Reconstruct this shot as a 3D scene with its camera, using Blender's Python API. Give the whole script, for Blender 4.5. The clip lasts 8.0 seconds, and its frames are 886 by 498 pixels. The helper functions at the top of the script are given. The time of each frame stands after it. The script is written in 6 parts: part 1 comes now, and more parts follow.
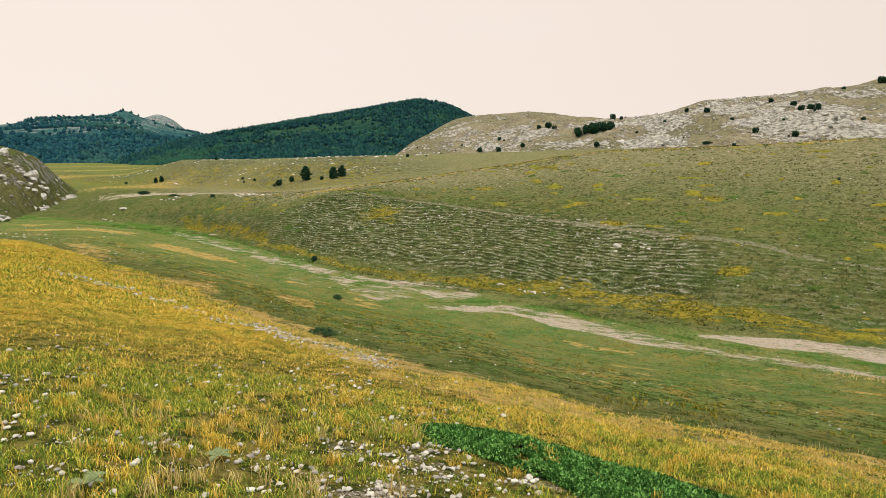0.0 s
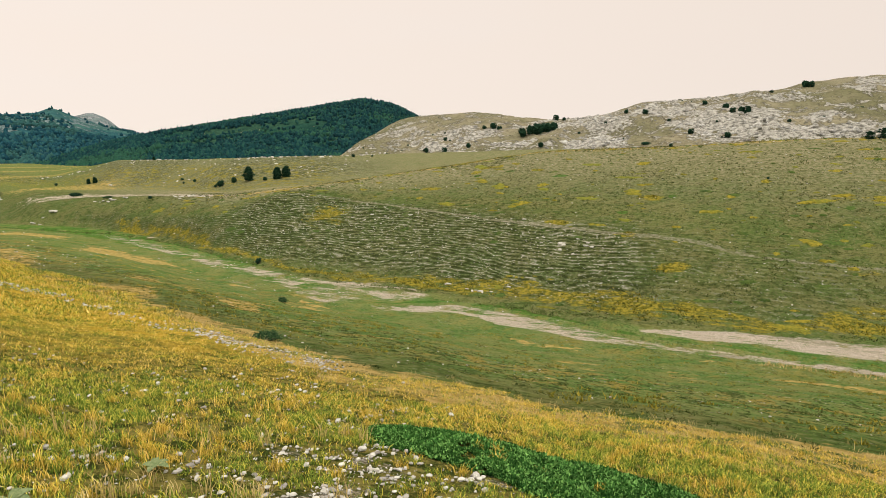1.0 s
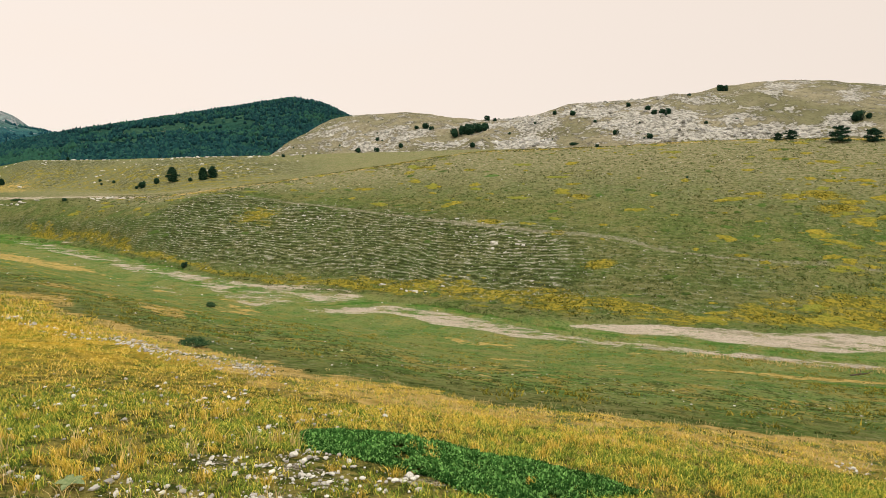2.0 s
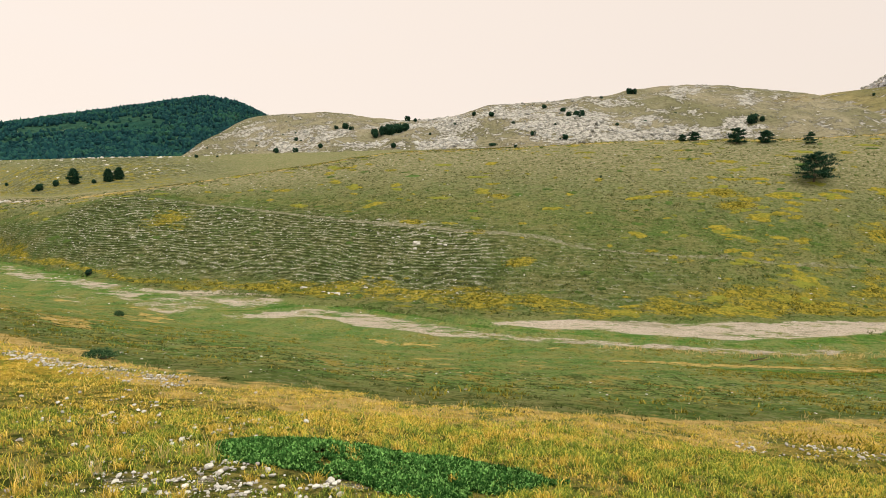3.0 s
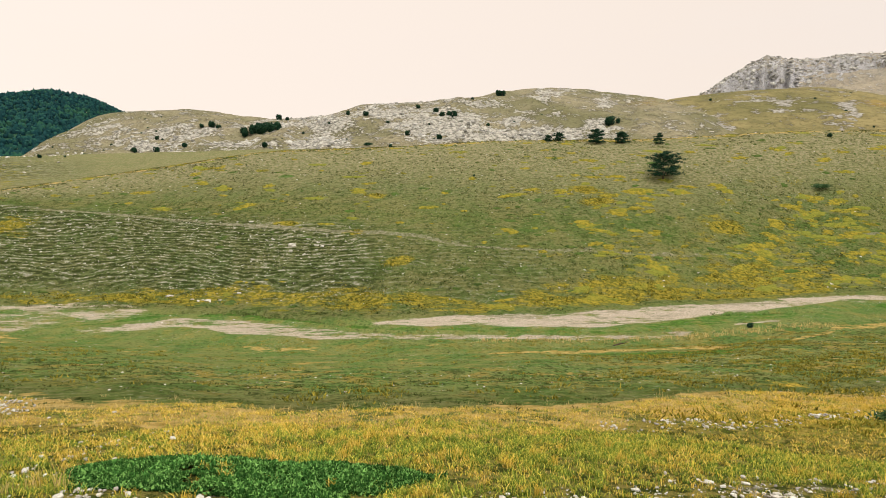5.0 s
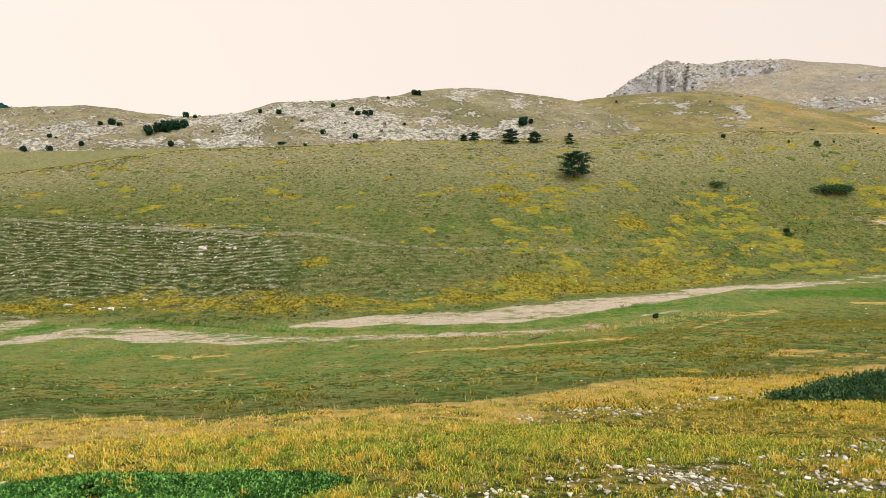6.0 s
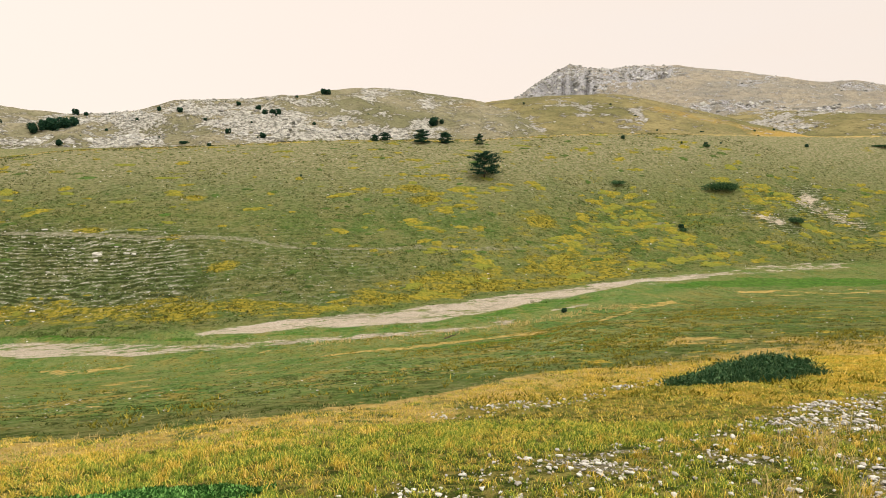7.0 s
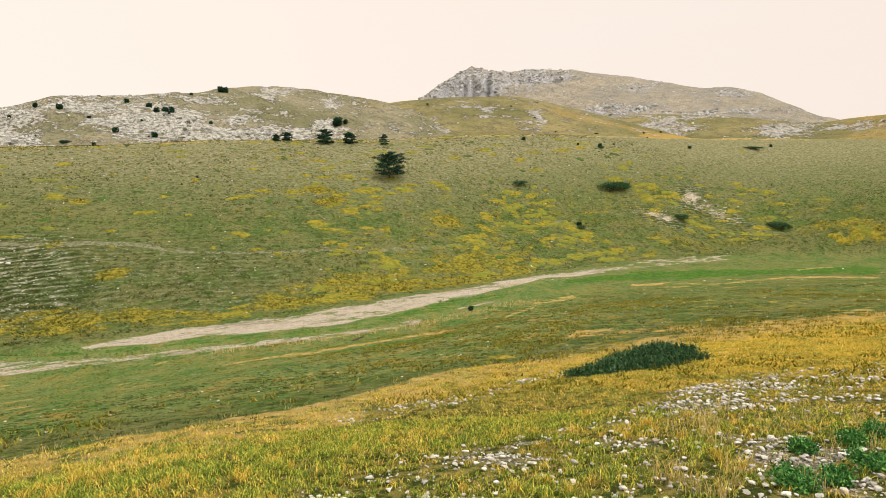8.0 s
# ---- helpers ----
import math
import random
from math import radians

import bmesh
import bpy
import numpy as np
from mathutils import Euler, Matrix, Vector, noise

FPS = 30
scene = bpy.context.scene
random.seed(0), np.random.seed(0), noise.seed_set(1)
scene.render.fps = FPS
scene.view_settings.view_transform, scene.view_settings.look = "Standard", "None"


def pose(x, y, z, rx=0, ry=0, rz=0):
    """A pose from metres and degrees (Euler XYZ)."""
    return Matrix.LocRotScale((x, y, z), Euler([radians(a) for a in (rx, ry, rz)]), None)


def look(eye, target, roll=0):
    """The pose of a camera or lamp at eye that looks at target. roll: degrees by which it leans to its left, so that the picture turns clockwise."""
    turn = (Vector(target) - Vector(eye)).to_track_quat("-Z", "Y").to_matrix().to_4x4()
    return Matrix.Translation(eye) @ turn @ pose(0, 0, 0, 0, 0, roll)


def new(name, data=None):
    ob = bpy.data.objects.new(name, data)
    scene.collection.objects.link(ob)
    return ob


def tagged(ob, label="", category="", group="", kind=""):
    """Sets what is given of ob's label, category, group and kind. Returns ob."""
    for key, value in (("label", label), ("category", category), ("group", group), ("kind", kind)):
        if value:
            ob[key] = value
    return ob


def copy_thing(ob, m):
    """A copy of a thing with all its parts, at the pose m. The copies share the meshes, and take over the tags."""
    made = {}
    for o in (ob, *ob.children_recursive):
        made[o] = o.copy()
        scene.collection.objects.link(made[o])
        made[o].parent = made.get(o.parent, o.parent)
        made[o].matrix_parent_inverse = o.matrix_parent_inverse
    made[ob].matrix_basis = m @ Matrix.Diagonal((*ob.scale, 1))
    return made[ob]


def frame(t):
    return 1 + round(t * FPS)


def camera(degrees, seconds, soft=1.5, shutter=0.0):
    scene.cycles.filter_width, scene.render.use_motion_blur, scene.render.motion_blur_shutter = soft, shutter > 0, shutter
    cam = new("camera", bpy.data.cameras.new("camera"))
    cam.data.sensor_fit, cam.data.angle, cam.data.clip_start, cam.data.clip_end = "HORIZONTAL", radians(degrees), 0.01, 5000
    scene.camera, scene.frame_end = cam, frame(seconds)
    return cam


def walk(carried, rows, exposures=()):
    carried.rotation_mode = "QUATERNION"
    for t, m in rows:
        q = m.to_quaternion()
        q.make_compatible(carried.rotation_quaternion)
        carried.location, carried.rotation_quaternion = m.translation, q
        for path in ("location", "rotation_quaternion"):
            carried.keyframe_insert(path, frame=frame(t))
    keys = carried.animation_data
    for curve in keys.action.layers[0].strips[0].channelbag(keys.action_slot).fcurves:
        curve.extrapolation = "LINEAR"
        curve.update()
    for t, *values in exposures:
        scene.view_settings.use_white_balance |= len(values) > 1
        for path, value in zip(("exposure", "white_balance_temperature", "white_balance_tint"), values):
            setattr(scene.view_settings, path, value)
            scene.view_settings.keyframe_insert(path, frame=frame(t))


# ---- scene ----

# ---------------------------------------------------------------- camera: a pan to the right from one spot, held at arm's length
EYE = 1.6
ARM = 0.33
cam = camera(70.6, 8.0, soft=0.45)
# seconds, heading (degrees to the left of +y), pitch, roll
PAN = [(0.0, 26.74, -8.39, 0.0), (0.5, 24.40, -8.38, 0.0), (1.0, 21.88, -8.37, 0.0), (1.5, 19.05, -8.37, 0.0),
       (3.0, 8.66, -8.33, 0.03), (3.5, 5.31, -8.33, 0.06), (4.0, 2.58, -8.36, 0.08), (5.5, -5.91, -8.44, 0.14),
       (6.0, -10.06, -8.46, 0.12), (6.5, -14.06, -8.47, 0.1), (7.0, -18.02, -8.46, 0.1), (7.5, -21.94, -8.45, 0.08),
       (8.0, -26.59, -8.42, 0.06)]
walk(cam, [(t, pose(-ARM * math.sin(radians(h)), ARM * (math.cos(radians(h)) - 1), EYE, 90 + p, r, h)) for t, h, p, r in PAN],
     exposures=[(0.0, -0.15), (1.5, -0.13), (3.5, -0.04), (5.5, 0.0), (8.0, 0.06)])

# ---------------------------------------------------------------- sky and sun: a bright, thinly overcast sky
SUN_AZ, SUN_EL = 140.0, 52.0
world = bpy.data.worlds.new("sky")
scene.world = world
world.use_nodes = True
wn, wl = world.node_tree.nodes, world.node_tree.links
wn.clear()
w_out, w_bg = wn.new("ShaderNodeOutputWorld"), wn.new("ShaderNodeBackground")
w_sky = wn.new("ShaderNodeTexSky")
w_sky.sky_type, w_sky.sun_disc = "NISHITA", False
w_sky.sun_elevation, w_sky.sun_rotation = radians(SUN_EL), radians(SUN_AZ)
w_dim = wn.new("ShaderNodeVectorMath")
w_dim.operation = "SCALE"
w_dim.inputs["Scale"].default_value = 0.06
w_co, w_map, w_cl = wn.new("ShaderNodeTexCoord"), wn.new("ShaderNodeMapping"), wn.new("ShaderNodeTexNoise")
w_map.inputs["Scale"].default_value = (1.0, 1.0, 4.0)
w_cl.inputs["Scale"].default_value, w_cl.inputs["Detail"].default_value = 2.2, 5
w_ramp = wn.new("ShaderNodeValToRGB")
w_ramp.color_ramp.elements[0].position, w_ramp.color_ramp.elements[0].color = 0.30, (0.995, 0.876, 0.788, 1)
w_ramp.color_ramp.elements[1].position, w_ramp.color_ramp.elements[1].color = 0.50, (1.0, 0.872, 0.775, 1)
w_mix = wn.new("ShaderNodeMixRGB")
w_mix.inputs["Fac"].default_value = 0.96
wl.new(w_sky.outputs["Color"], w_dim.inputs[0])
wl.new(w_co.outputs["Generated"], w_map.inputs["Vector"])
wl.new(w_map.outputs["Vector"], w_cl.inputs["Vector"])
wl.new(w_cl.outputs["Fac"], w_ramp.inputs["Fac"])
wl.new(w_dim.outputs["Vector"], w_mix.inputs["Color1"])
wl.new(w_ramp.outputs["Color"], w_mix.inputs["Color2"])
# the veil of cloud is brighter and whiter overhead than near the horizon
w_sep, w_up = wn.new("ShaderNodeSeparateXYZ"), wn.new("ShaderNodeMapRange")
w_up.interpolation_type = "SMOOTHSTEP"
for i, v in enumerate((0.30, 0.95, 0.0, 1.0)):
    w_up.inputs[i + 1].default_value = v
w_high = wn.new("ShaderNodeMixRGB")
w_high.inputs["Color2"].default_value = (2.25, 2.12, 1.98, 1)
wl.new(w_co.outputs["Generated"], w_sep.inputs[0])
wl.new(w_sep.outputs["Z"], w_up.inputs[0])
wl.new(w_up.outputs[0], w_high.inputs["Fac"])
wl.new(w_mix.outputs["Color"], w_high.inputs["Color1"])
# and slowly fades towards the east
w_side = wn.new("ShaderNodeMapRange")
for i, v in enumerate((-0.9, 0.9, 1.06, 0.92)):
    w_side.inputs[i + 1].default_value = v
w_fade = wn.new("ShaderNodeVectorMath")
w_fade.operation = "SCALE"
wl.new(w_sep.outputs["X"], w_side.inputs[0])
wl.new(w_high.outputs["Color"], w_fade.inputs[0])
wl.new(w_side.outputs[0], w_fade.inputs["Scale"])
wl.new(w_fade.outputs["Vector"], w_bg.inputs["Color"])
w_bg.inputs["Strength"].default_value = 1.03
wl.new(w_bg.outputs["Background"], w_out.inputs["Surface"])

sun_data = bpy.data.lights.new("sun", "SUN")
sun_data.energy, sun_data.angle, sun_data.color = 2.3, radians(12), (1.0, 0.97, 0.90)
sun = new("sun", sun_data)
_a, _e = radians(SUN_AZ), radians(SUN_EL)
sun.matrix_world = look((0, 0, 0), (-math.sin(_a) * math.cos(_e), -math.cos(_a) * math.cos(_e), -math.sin(_e)))

# ---------------------------------------------------------------- materials
class Nodes:
    """A short way to write a node material."""

    def __init__(self, name, rough=0.95, spec=0.02):
        self.mat = bpy.data.materials.new(name)
        self.mat.use_nodes = True
        self.tree = self.mat.node_tree
        self.bsdf = self.tree.nodes["Principled BSDF"]
        self.bsdf.inputs["Roughness"].default_value = rough
        self.bsdf.inputs["Specular IOR Level"].default_value = spec

    def put(self, kind, **props):
        n = self.tree.nodes.new(kind)
        for k, v in props.items():
            setattr(n, k, v)
        return n

    def join(self, value, socket):
        if isinstance(value, (int, float)):
            socket.default_value = value
        elif isinstance(value, tuple):
            socket.default_value = (*value, 1.0)[: len(socket.default_value)]
        else:
            self.tree.links.new(value, socket)

    def where(self):
        return self.put("ShaderNodeNewGeometry").outputs["Position"]

    def attr(self, name):
        return self.put("ShaderNodeAttribute", attribute_name=name).outputs["Fac"]

    def scaled(self, v, s):
        n = self.put("ShaderNodeVectorMath", operation="MULTIPLY")
        self.join(v, n.inputs[0])
        n.inputs[1].default_value = s
        return n.outputs["Vector"]

    def noise(self, v, scale, detail=4, rough=0.55, stretch=None):
        n = self.put("ShaderNodeTexNoise")
        self.join(self.scaled(v, stretch) if stretch else v, n.inputs["Vector"])
        n.inputs["Scale"].default_value, n.inputs["Detail"].default_value, n.inputs["Roughness"].default_value = scale, detail, rough
        return n.outputs["Fac"]

    def cells(self, v, scale, feature="F1", out="Distance"):
        n = self.put("ShaderNodeTexVoronoi", feature=feature)
        self.join(v, n.inputs["Vector"])
        n.inputs["Scale"].default_value = scale
        return n.outputs[out]

    def math(self, op, a, b=0.0, clamp=False):
        n = self.put("ShaderNodeMath", operation=op, use_clamp=clamp)
        self.join(a, n.inputs[0])
        self.join(b, n.inputs[1])
        return n.outputs[0]

    def ramp(self, v, lo, hi, a=0.0, b=1.0):
        n = self.put("ShaderNodeMapRange", interpolation_type="SMOOTHSTEP")
        for i, x in enumerate((v, lo, hi, a, b)):
            self.join(x, n.inputs[i])
        return n.outputs[0]

    def mix(self, fac, a, b, mode="MIX"):
        n = self.put("ShaderNodeMixRGB", blend_type=mode)
        self.join(fac, n.inputs["Fac"])
        self.join(a, n.inputs["Color1"])
        self.join(b, n.inputs["Color2"])
        return n.outputs["Color"]

    def finish(self, color, height=None, strength=0.5, distance=0.05):
        self.join(color, self.bsdf.inputs["Base Color"])
        if height is not None:
            n = self.put("ShaderNodeBump")
            n.inputs["Strength"].default_value, n.inputs["Distance"].default_value = strength, distance
            self.join(height, n.inputs["Height"])
            self.tree.links.new(n.outputs["Normal"], self.bsdf.inputs["Normal"])
        return self.mat


def meadow_material():
    """The valley's turf: dry and green grass, gravel, stony sheep-tracked slope, each where its cover grows."""
    m = Nodes("meadow", 1.0, 0.0)
    p = m.where()

    def broken(attr, n, weight, lo=0.40, hi=0.60):
        """A cover's edge, torn up by noise."""
        return m.ramp(m.math("ADD", m.attr(attr), m.math("MULTIPLY", m.math("SUBTRACT", n, 0.5), weight)), lo, hi)

    fine, tuft = m.noise(p, 11, 5, 0.7), m.noise(p, 2.4, 6, 0.68)
    clump, patch, wide = m.noise(p, 0.9, 6, 0.68), m.noise(p, 0.28, 6, 0.65), m.noise(p, 0.05, 5, 0.6)
    deep = (1, 0.42, 1)
    f_clump, f_tuft = m.noise(p, 1.7, 6, 0.70, deep), m.noise(p, 5.0, 5, 0.68, deep)
    # turf of the open slopes: olive green, paler in patches, flecked with dark tufts
    turf = m.mix(m.ramp(wide, 0.38, 0.62), (0.076, 0.116, 0.028), (0.110, 0.134, 0.040))
    turf = m.mix(m.ramp(patch, 0.42, 0.62, 0, 0.7), turf, (0.158, 0.148, 0.056))
    turf = m.mix(m.ramp(clump, 0.52, 0.62, 0, 0.7), turf, (0.042, 0.062, 0.014))
    turf = m.mix(m.ramp(tuft, 0.55, 0.60, 0, 0.75), turf, (0.030, 0.046, 0.011))
    turf = m.mix(m.ramp(tuft, 0.44, 0.37, 0, 0.65), turf, (0.180, 0.160, 0.078))
    mini = m.noise(p, 4.6, 5, 0.72)
    turf = m.mix(m.ramp(mini, 0.55, 0.62, 0, 0.50), turf, (0.024, 0.034, 0.009))
    turf = m.mix(m.ramp(mini, 0.45, 0.38, 0, 0.35), turf, (0.240, 0.222, 0.110))
    stony = m.mix(m.ramp(tuft, 0.42, 0.58), (0.270, 0.240, 0.140), (0.135, 0.136, 0.058))
    turf = m.mix(m.math("MULTIPLY", m.attr("pale"), m.ramp(clump, 0.30, 0.55, 0.45, 1.0)), turf, stony)
    # green pasture on the valley floor
    green = m.mix(m.ramp(patch, 0.40, 0.60), (0.096, 0.166, 0.042), (0.172, 0.194, 0.062))
    green = m.mix(m.math("MULTIPLY", m.ramp(m.noise(p, 0.60, 7, 0.74, (1, 0.5, 1)), 0.50, 0.60), m.ramp(m.attr("tussocky"), 0, 1, 0.40, 0.95)), green, (0.260, 0.200, 0.050))
    green = m.mix(m.math("MULTIPLY", m.ramp(f_clump, 0.53, 0.60), m.ramp(m.attr("tussocky"), 0, 1, 0.25, 0.75)), green, (0.036, 0.058, 0.014))
    green = m.mix(m.math("MULTIPLY", m.ramp(f_tuft, 0.54, 0.60), m.ramp(m.attr("tussocky"), 0, 1, 0.35, 0.9)), green, (0.020, 0.034, 0.009))
    green = m.mix(m.math("MULTIPLY", m.ramp(f_tuft, 0.42, 0.35), m.ramp(m.attr("tussocky"), 0, 1, 0.25, 0.7)), green, (0.215, 0.195, 0.075))
    f_mini = m.noise(p, 9.0, 4, 0.7, deep)
    green = m.mix(m.ramp(f_mini, 0.54, 0.62, 0, 0.55), green, (0.024, 0.050, 0.010))
    green = m.mix(m.ramp(f_mini, 0.45, 0.38, 0, 0.45), green, (0.230, 0.225, 0.085))
    grit = m.ramp(m.cells(p, 4.5), 0.12, 0.20, 1, 0)
    green = m.mix(m.math("MULTIPLY", grit, m.ramp(m.noise(p, 0.35, 5), 0.50, 0.60)), green, (0.44, 0.42, 0.36))
    color = m.mix(m.attr("pasture"), turf, green)
    # lush channel grass, and the same green painted as undercut shade along the banks
    lush_and_bank_shade = m.mix(m.ramp(tuft, 0.4, 0.6), (0.024, 0.090, 0.010), (0.070, 0.165, 0.022))
    color = m.mix(m.math("MULTIPLY", broken("lush_and_bank_shade", m.noise(p, 0.7, 6, 0.7, (0.5, 1, 1)), 1.5), 0.72), color, lush_and_bank_shade)
    # stony ground, drawn out along the slope in sheep tracks
    sep = m.put("ShaderNodeSeparateXYZ")
    m.join(p, sep.inputs[0])
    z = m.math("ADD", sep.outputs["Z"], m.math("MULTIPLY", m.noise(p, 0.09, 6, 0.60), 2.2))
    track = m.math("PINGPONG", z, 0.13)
    scree = m.attr("scree")
    color = m.mix(m.math("MULTIPLY", scree, 0.45), color, m.mix(m.ramp(clump, 0.42, 0.58), (0.082, 0.098, 0.044), (0.046, 0.062, 0.022)))
    bare = m.mix(m.ramp(tuft, 0.4, 0.6), (0.135, 0.135, 0.088), (0.390, 0.365, 0.300))
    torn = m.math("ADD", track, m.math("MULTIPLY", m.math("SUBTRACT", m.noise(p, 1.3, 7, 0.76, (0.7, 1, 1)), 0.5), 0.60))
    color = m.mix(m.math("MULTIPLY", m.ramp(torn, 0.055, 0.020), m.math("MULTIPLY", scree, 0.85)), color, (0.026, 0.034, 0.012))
    color = m.mix(m.math("MULTIPLY", m.ramp(torn, 0.112, 0.134), m.math("MULTIPLY", scree, 0.75)), color, bare)
    peb = m.ramp(m.cells(p, 2.6), 0.13, 0.20, 1, 0)
    some = m.ramp(m.noise(p, 0.4, 5), 0.46, 0.58)
    color = m.mix(m.math("MULTIPLY", m.math("MULTIPLY", peb, some), m.math("ADD", scree, 0.25, True)), color, (0.46, 0.43, 0.36))
    # yellow flowering and dry patches of the far slope
    ytone = m.mix(m.ramp(tuft, 0.42, 0.58), (0.098, 0.100, 0.015), (0.290, 0.228, 0.030))
    color = m.mix(m.math("MULTIPLY", broken("yellow", m.noise(p, 0.6, 7, 0.76, (0.5, 1, 1)), 1.9, 0.42, 0.66), 0.9), color, ytone)
    # dry golden grass of the near slope
    straw = m.mix(m.ramp(clump, 0.42, 0.58), (0.440, 0.285, 0.032), (0.170, 0.170, 0.026))
    straw = m.mix(m.ramp(tuft, 0.52, 0.60, 0, 0.8), straw, (0.060, 0.070, 0.014))
    straw = m.mix(m.ramp(fine, 0.48, 0.60, 0, 0.6), straw, (0.62, 0.44, 0.085))
    under = m.mix(m.ramp(m.noise(p, 5, 5, 0.7), 0.42, 0.58), (0.044, 0.056, 0.013), (0.200, 0.170, 0.046))
    straw = m.mix(m.attr("sward"), straw, under)
    color = m.mix(broken("dry", m.noise(p, 1.0, 7, 0.76, (1, 0.75, 1)), 1.8), color, straw)
    pale = m.mix(m.ramp(tuft, 0.4, 0.6), (0.34, 0.235, 0.065), (0.50, 0.35, 0.13))
    color = m.mix(m.math("MULTIPLY", broken("straw", m.noise(p, 0.8, 6, 0.7), 1.9), 0.8), color, pale)
    # gravel of the dry stream bed, the path and the bare earth between stones
    grav = m.mix(m.ramp(fine, 0.4, 0.6), (0.34, 0.282, 0.218), (0.54, 0.46, 0.365))
    grav = m.mix(m.ramp(m.noise(p, 0.7, 6, 0.7, (0.35, 1, 1)), 0.52, 0.62, 0, 0.6), grav, (0.150, 0.150, 0.080))
    grav = m.mix(m.ramp(m.cells(p, 16), 0.50, 0.68, 0, 0.3), grav, (0.10, 0.095, 0.055))
    grav = m.mix(m.ramp(m.noise(p, 5, 5, 0.7), 0.55, 0.63, 0, 0.6), grav, (0.11, 0.12, 0.04))
    color = m.mix(broken("gravel", m.noise(p, 0.9, 8, 0.80, (0.32, 0.8, 1)), 2.4, 0.40, 0.62), color, grav)
    soil = m.mix(m.ramp(m.noise(p, 28, 5, 0.7), 0.42, 0.58), (0.085, 0.070, 0.040), (0.30, 0.265, 0.20))
    soil = m.mix(m.ramp(m.cells(p, 42), 0.22, 0.34, 0.6, 0), soil, (0.46, 0.43, 0.36))
    soil = m.mix(m.ramp(m.noise(p, 6, 5, 0.7), 0.50, 0.60, 0, 0.8), soil, (0.06, 0.075, 0.018))
    color = m.mix(broken("soil", m.noise(p, 2.2, 6, 0.7), 1.8), color, soil)
    worn = m.mix(m.ramp(tuft, 0.4, 0.6), (0.13, 0.126, 0.070), (0.30, 0.27, 0.20))
    color = m.mix(m.math("MULTIPLY", broken("trail", m.noise(p, 0.6, 6, 0.7), 1.3), 0.6), color, worn)
    relief = m.math("ADD", m.math("MULTIPLY", fine, 0.3), m.math("ADD", m.math("ADD", tuft, m.math("MULTIPLY", clump, 1.5)), m.math("MULTIPLY", track, m.math("MULTIPLY", scree, 1.0))))
    return m.finish(color, relief, 1.0, 0.30)


def hill_material(name, grass, grass2, rock, rock2, rock_scale, bump):
    """Grazed hill: short grass with limestone breaking through where the mesh says so."""
    m = Nodes(name, 1.0, 0.0)
    p = m.where()
    s = rock_scale
    wide, mid, fine = m.noise(p, 0.02 * s, 5, 0.6), m.noise(p, 0.11 * s, 6, 0.65), m.noise(p, 0.6 * s, 5, 0.7)
    g = m.mix(m.ramp(wide, 0.38, 0.62), grass, grass2)
    g = m.mix(m.ramp(mid, 0.42, 0.6, 0, 0.5), g, tuple(c * 0.6 for c in grass))
    g = m.mix(m.ramp(fine, 0.53, 0.62, 0, 0.6), g, tuple(c * 0.35 for c in grass))
    r = m.mix(m.ramp(fine, 0.35, 0.62), rock2, rock)
    fac = m.math("ADD", m.attr("rock"), m.math("ADD", m.math("MULTIPLY", m.math("SUBTRACT", mid, 0.5), 2.6), m.math("MULTIPLY", m.math("SUBTRACT", fine, 0.5), 1.6)))
    dryer = m.ramp(m.math("ADD", m.attr("dry"), m.math("MULTIPLY", m.math("SUBTRACT", mid, 0.5), 0.9)), 0.4, 0.7)
    g = m.mix(dryer, g, (0.30, 0.205, 0.06))
    rock_f = m.ramp(fac, 0.42, 0.58)
    return m.finish(m.mix(rock_f, g, r), m.math("ADD", m.math("MULTIPLY", mid, 2.0), m.math("MULTIPLY", fine, m.math("ADD", rock_f, 0.4))), 1.0, bump)


def plain_material(name, dark, light, scale, bump=0.02, rough=0.9, random_tint=0.0, strength=0.6):
    m = Nodes(name, rough, 0.08)
    p = m.put("ShaderNodeTexCoord").outputs["Object"]
    n, f = m.noise(p, scale, 5, 0.65), m.noise(p, scale * 5, 4, 0.6)
    c = m.mix(m.ramp(n, 0.3, 0.7), dark, light)
    c = m.mix(m.ramp(f, 0.45, 0.7, 0, 0.4), c, tuple(x * 0.5 for x in dark))
    if random_tint:
        rnd = m.put("ShaderNodeNewGeometry").outputs["Random Per Island"]
        c = m.mix(m.ramp(rnd, 0, 1, 0, random_tint), c, tuple(min(1.0, x * 2.2) for x in light))
        c = m.mix(m.ramp(rnd, 0.7, 0, 0, random_tint), c, tuple(x * 0.4 for x in dark))
    return m.finish(c, m.math("ADD", n, m.math("MULTIPLY", f, 0.4)), strength, bump)


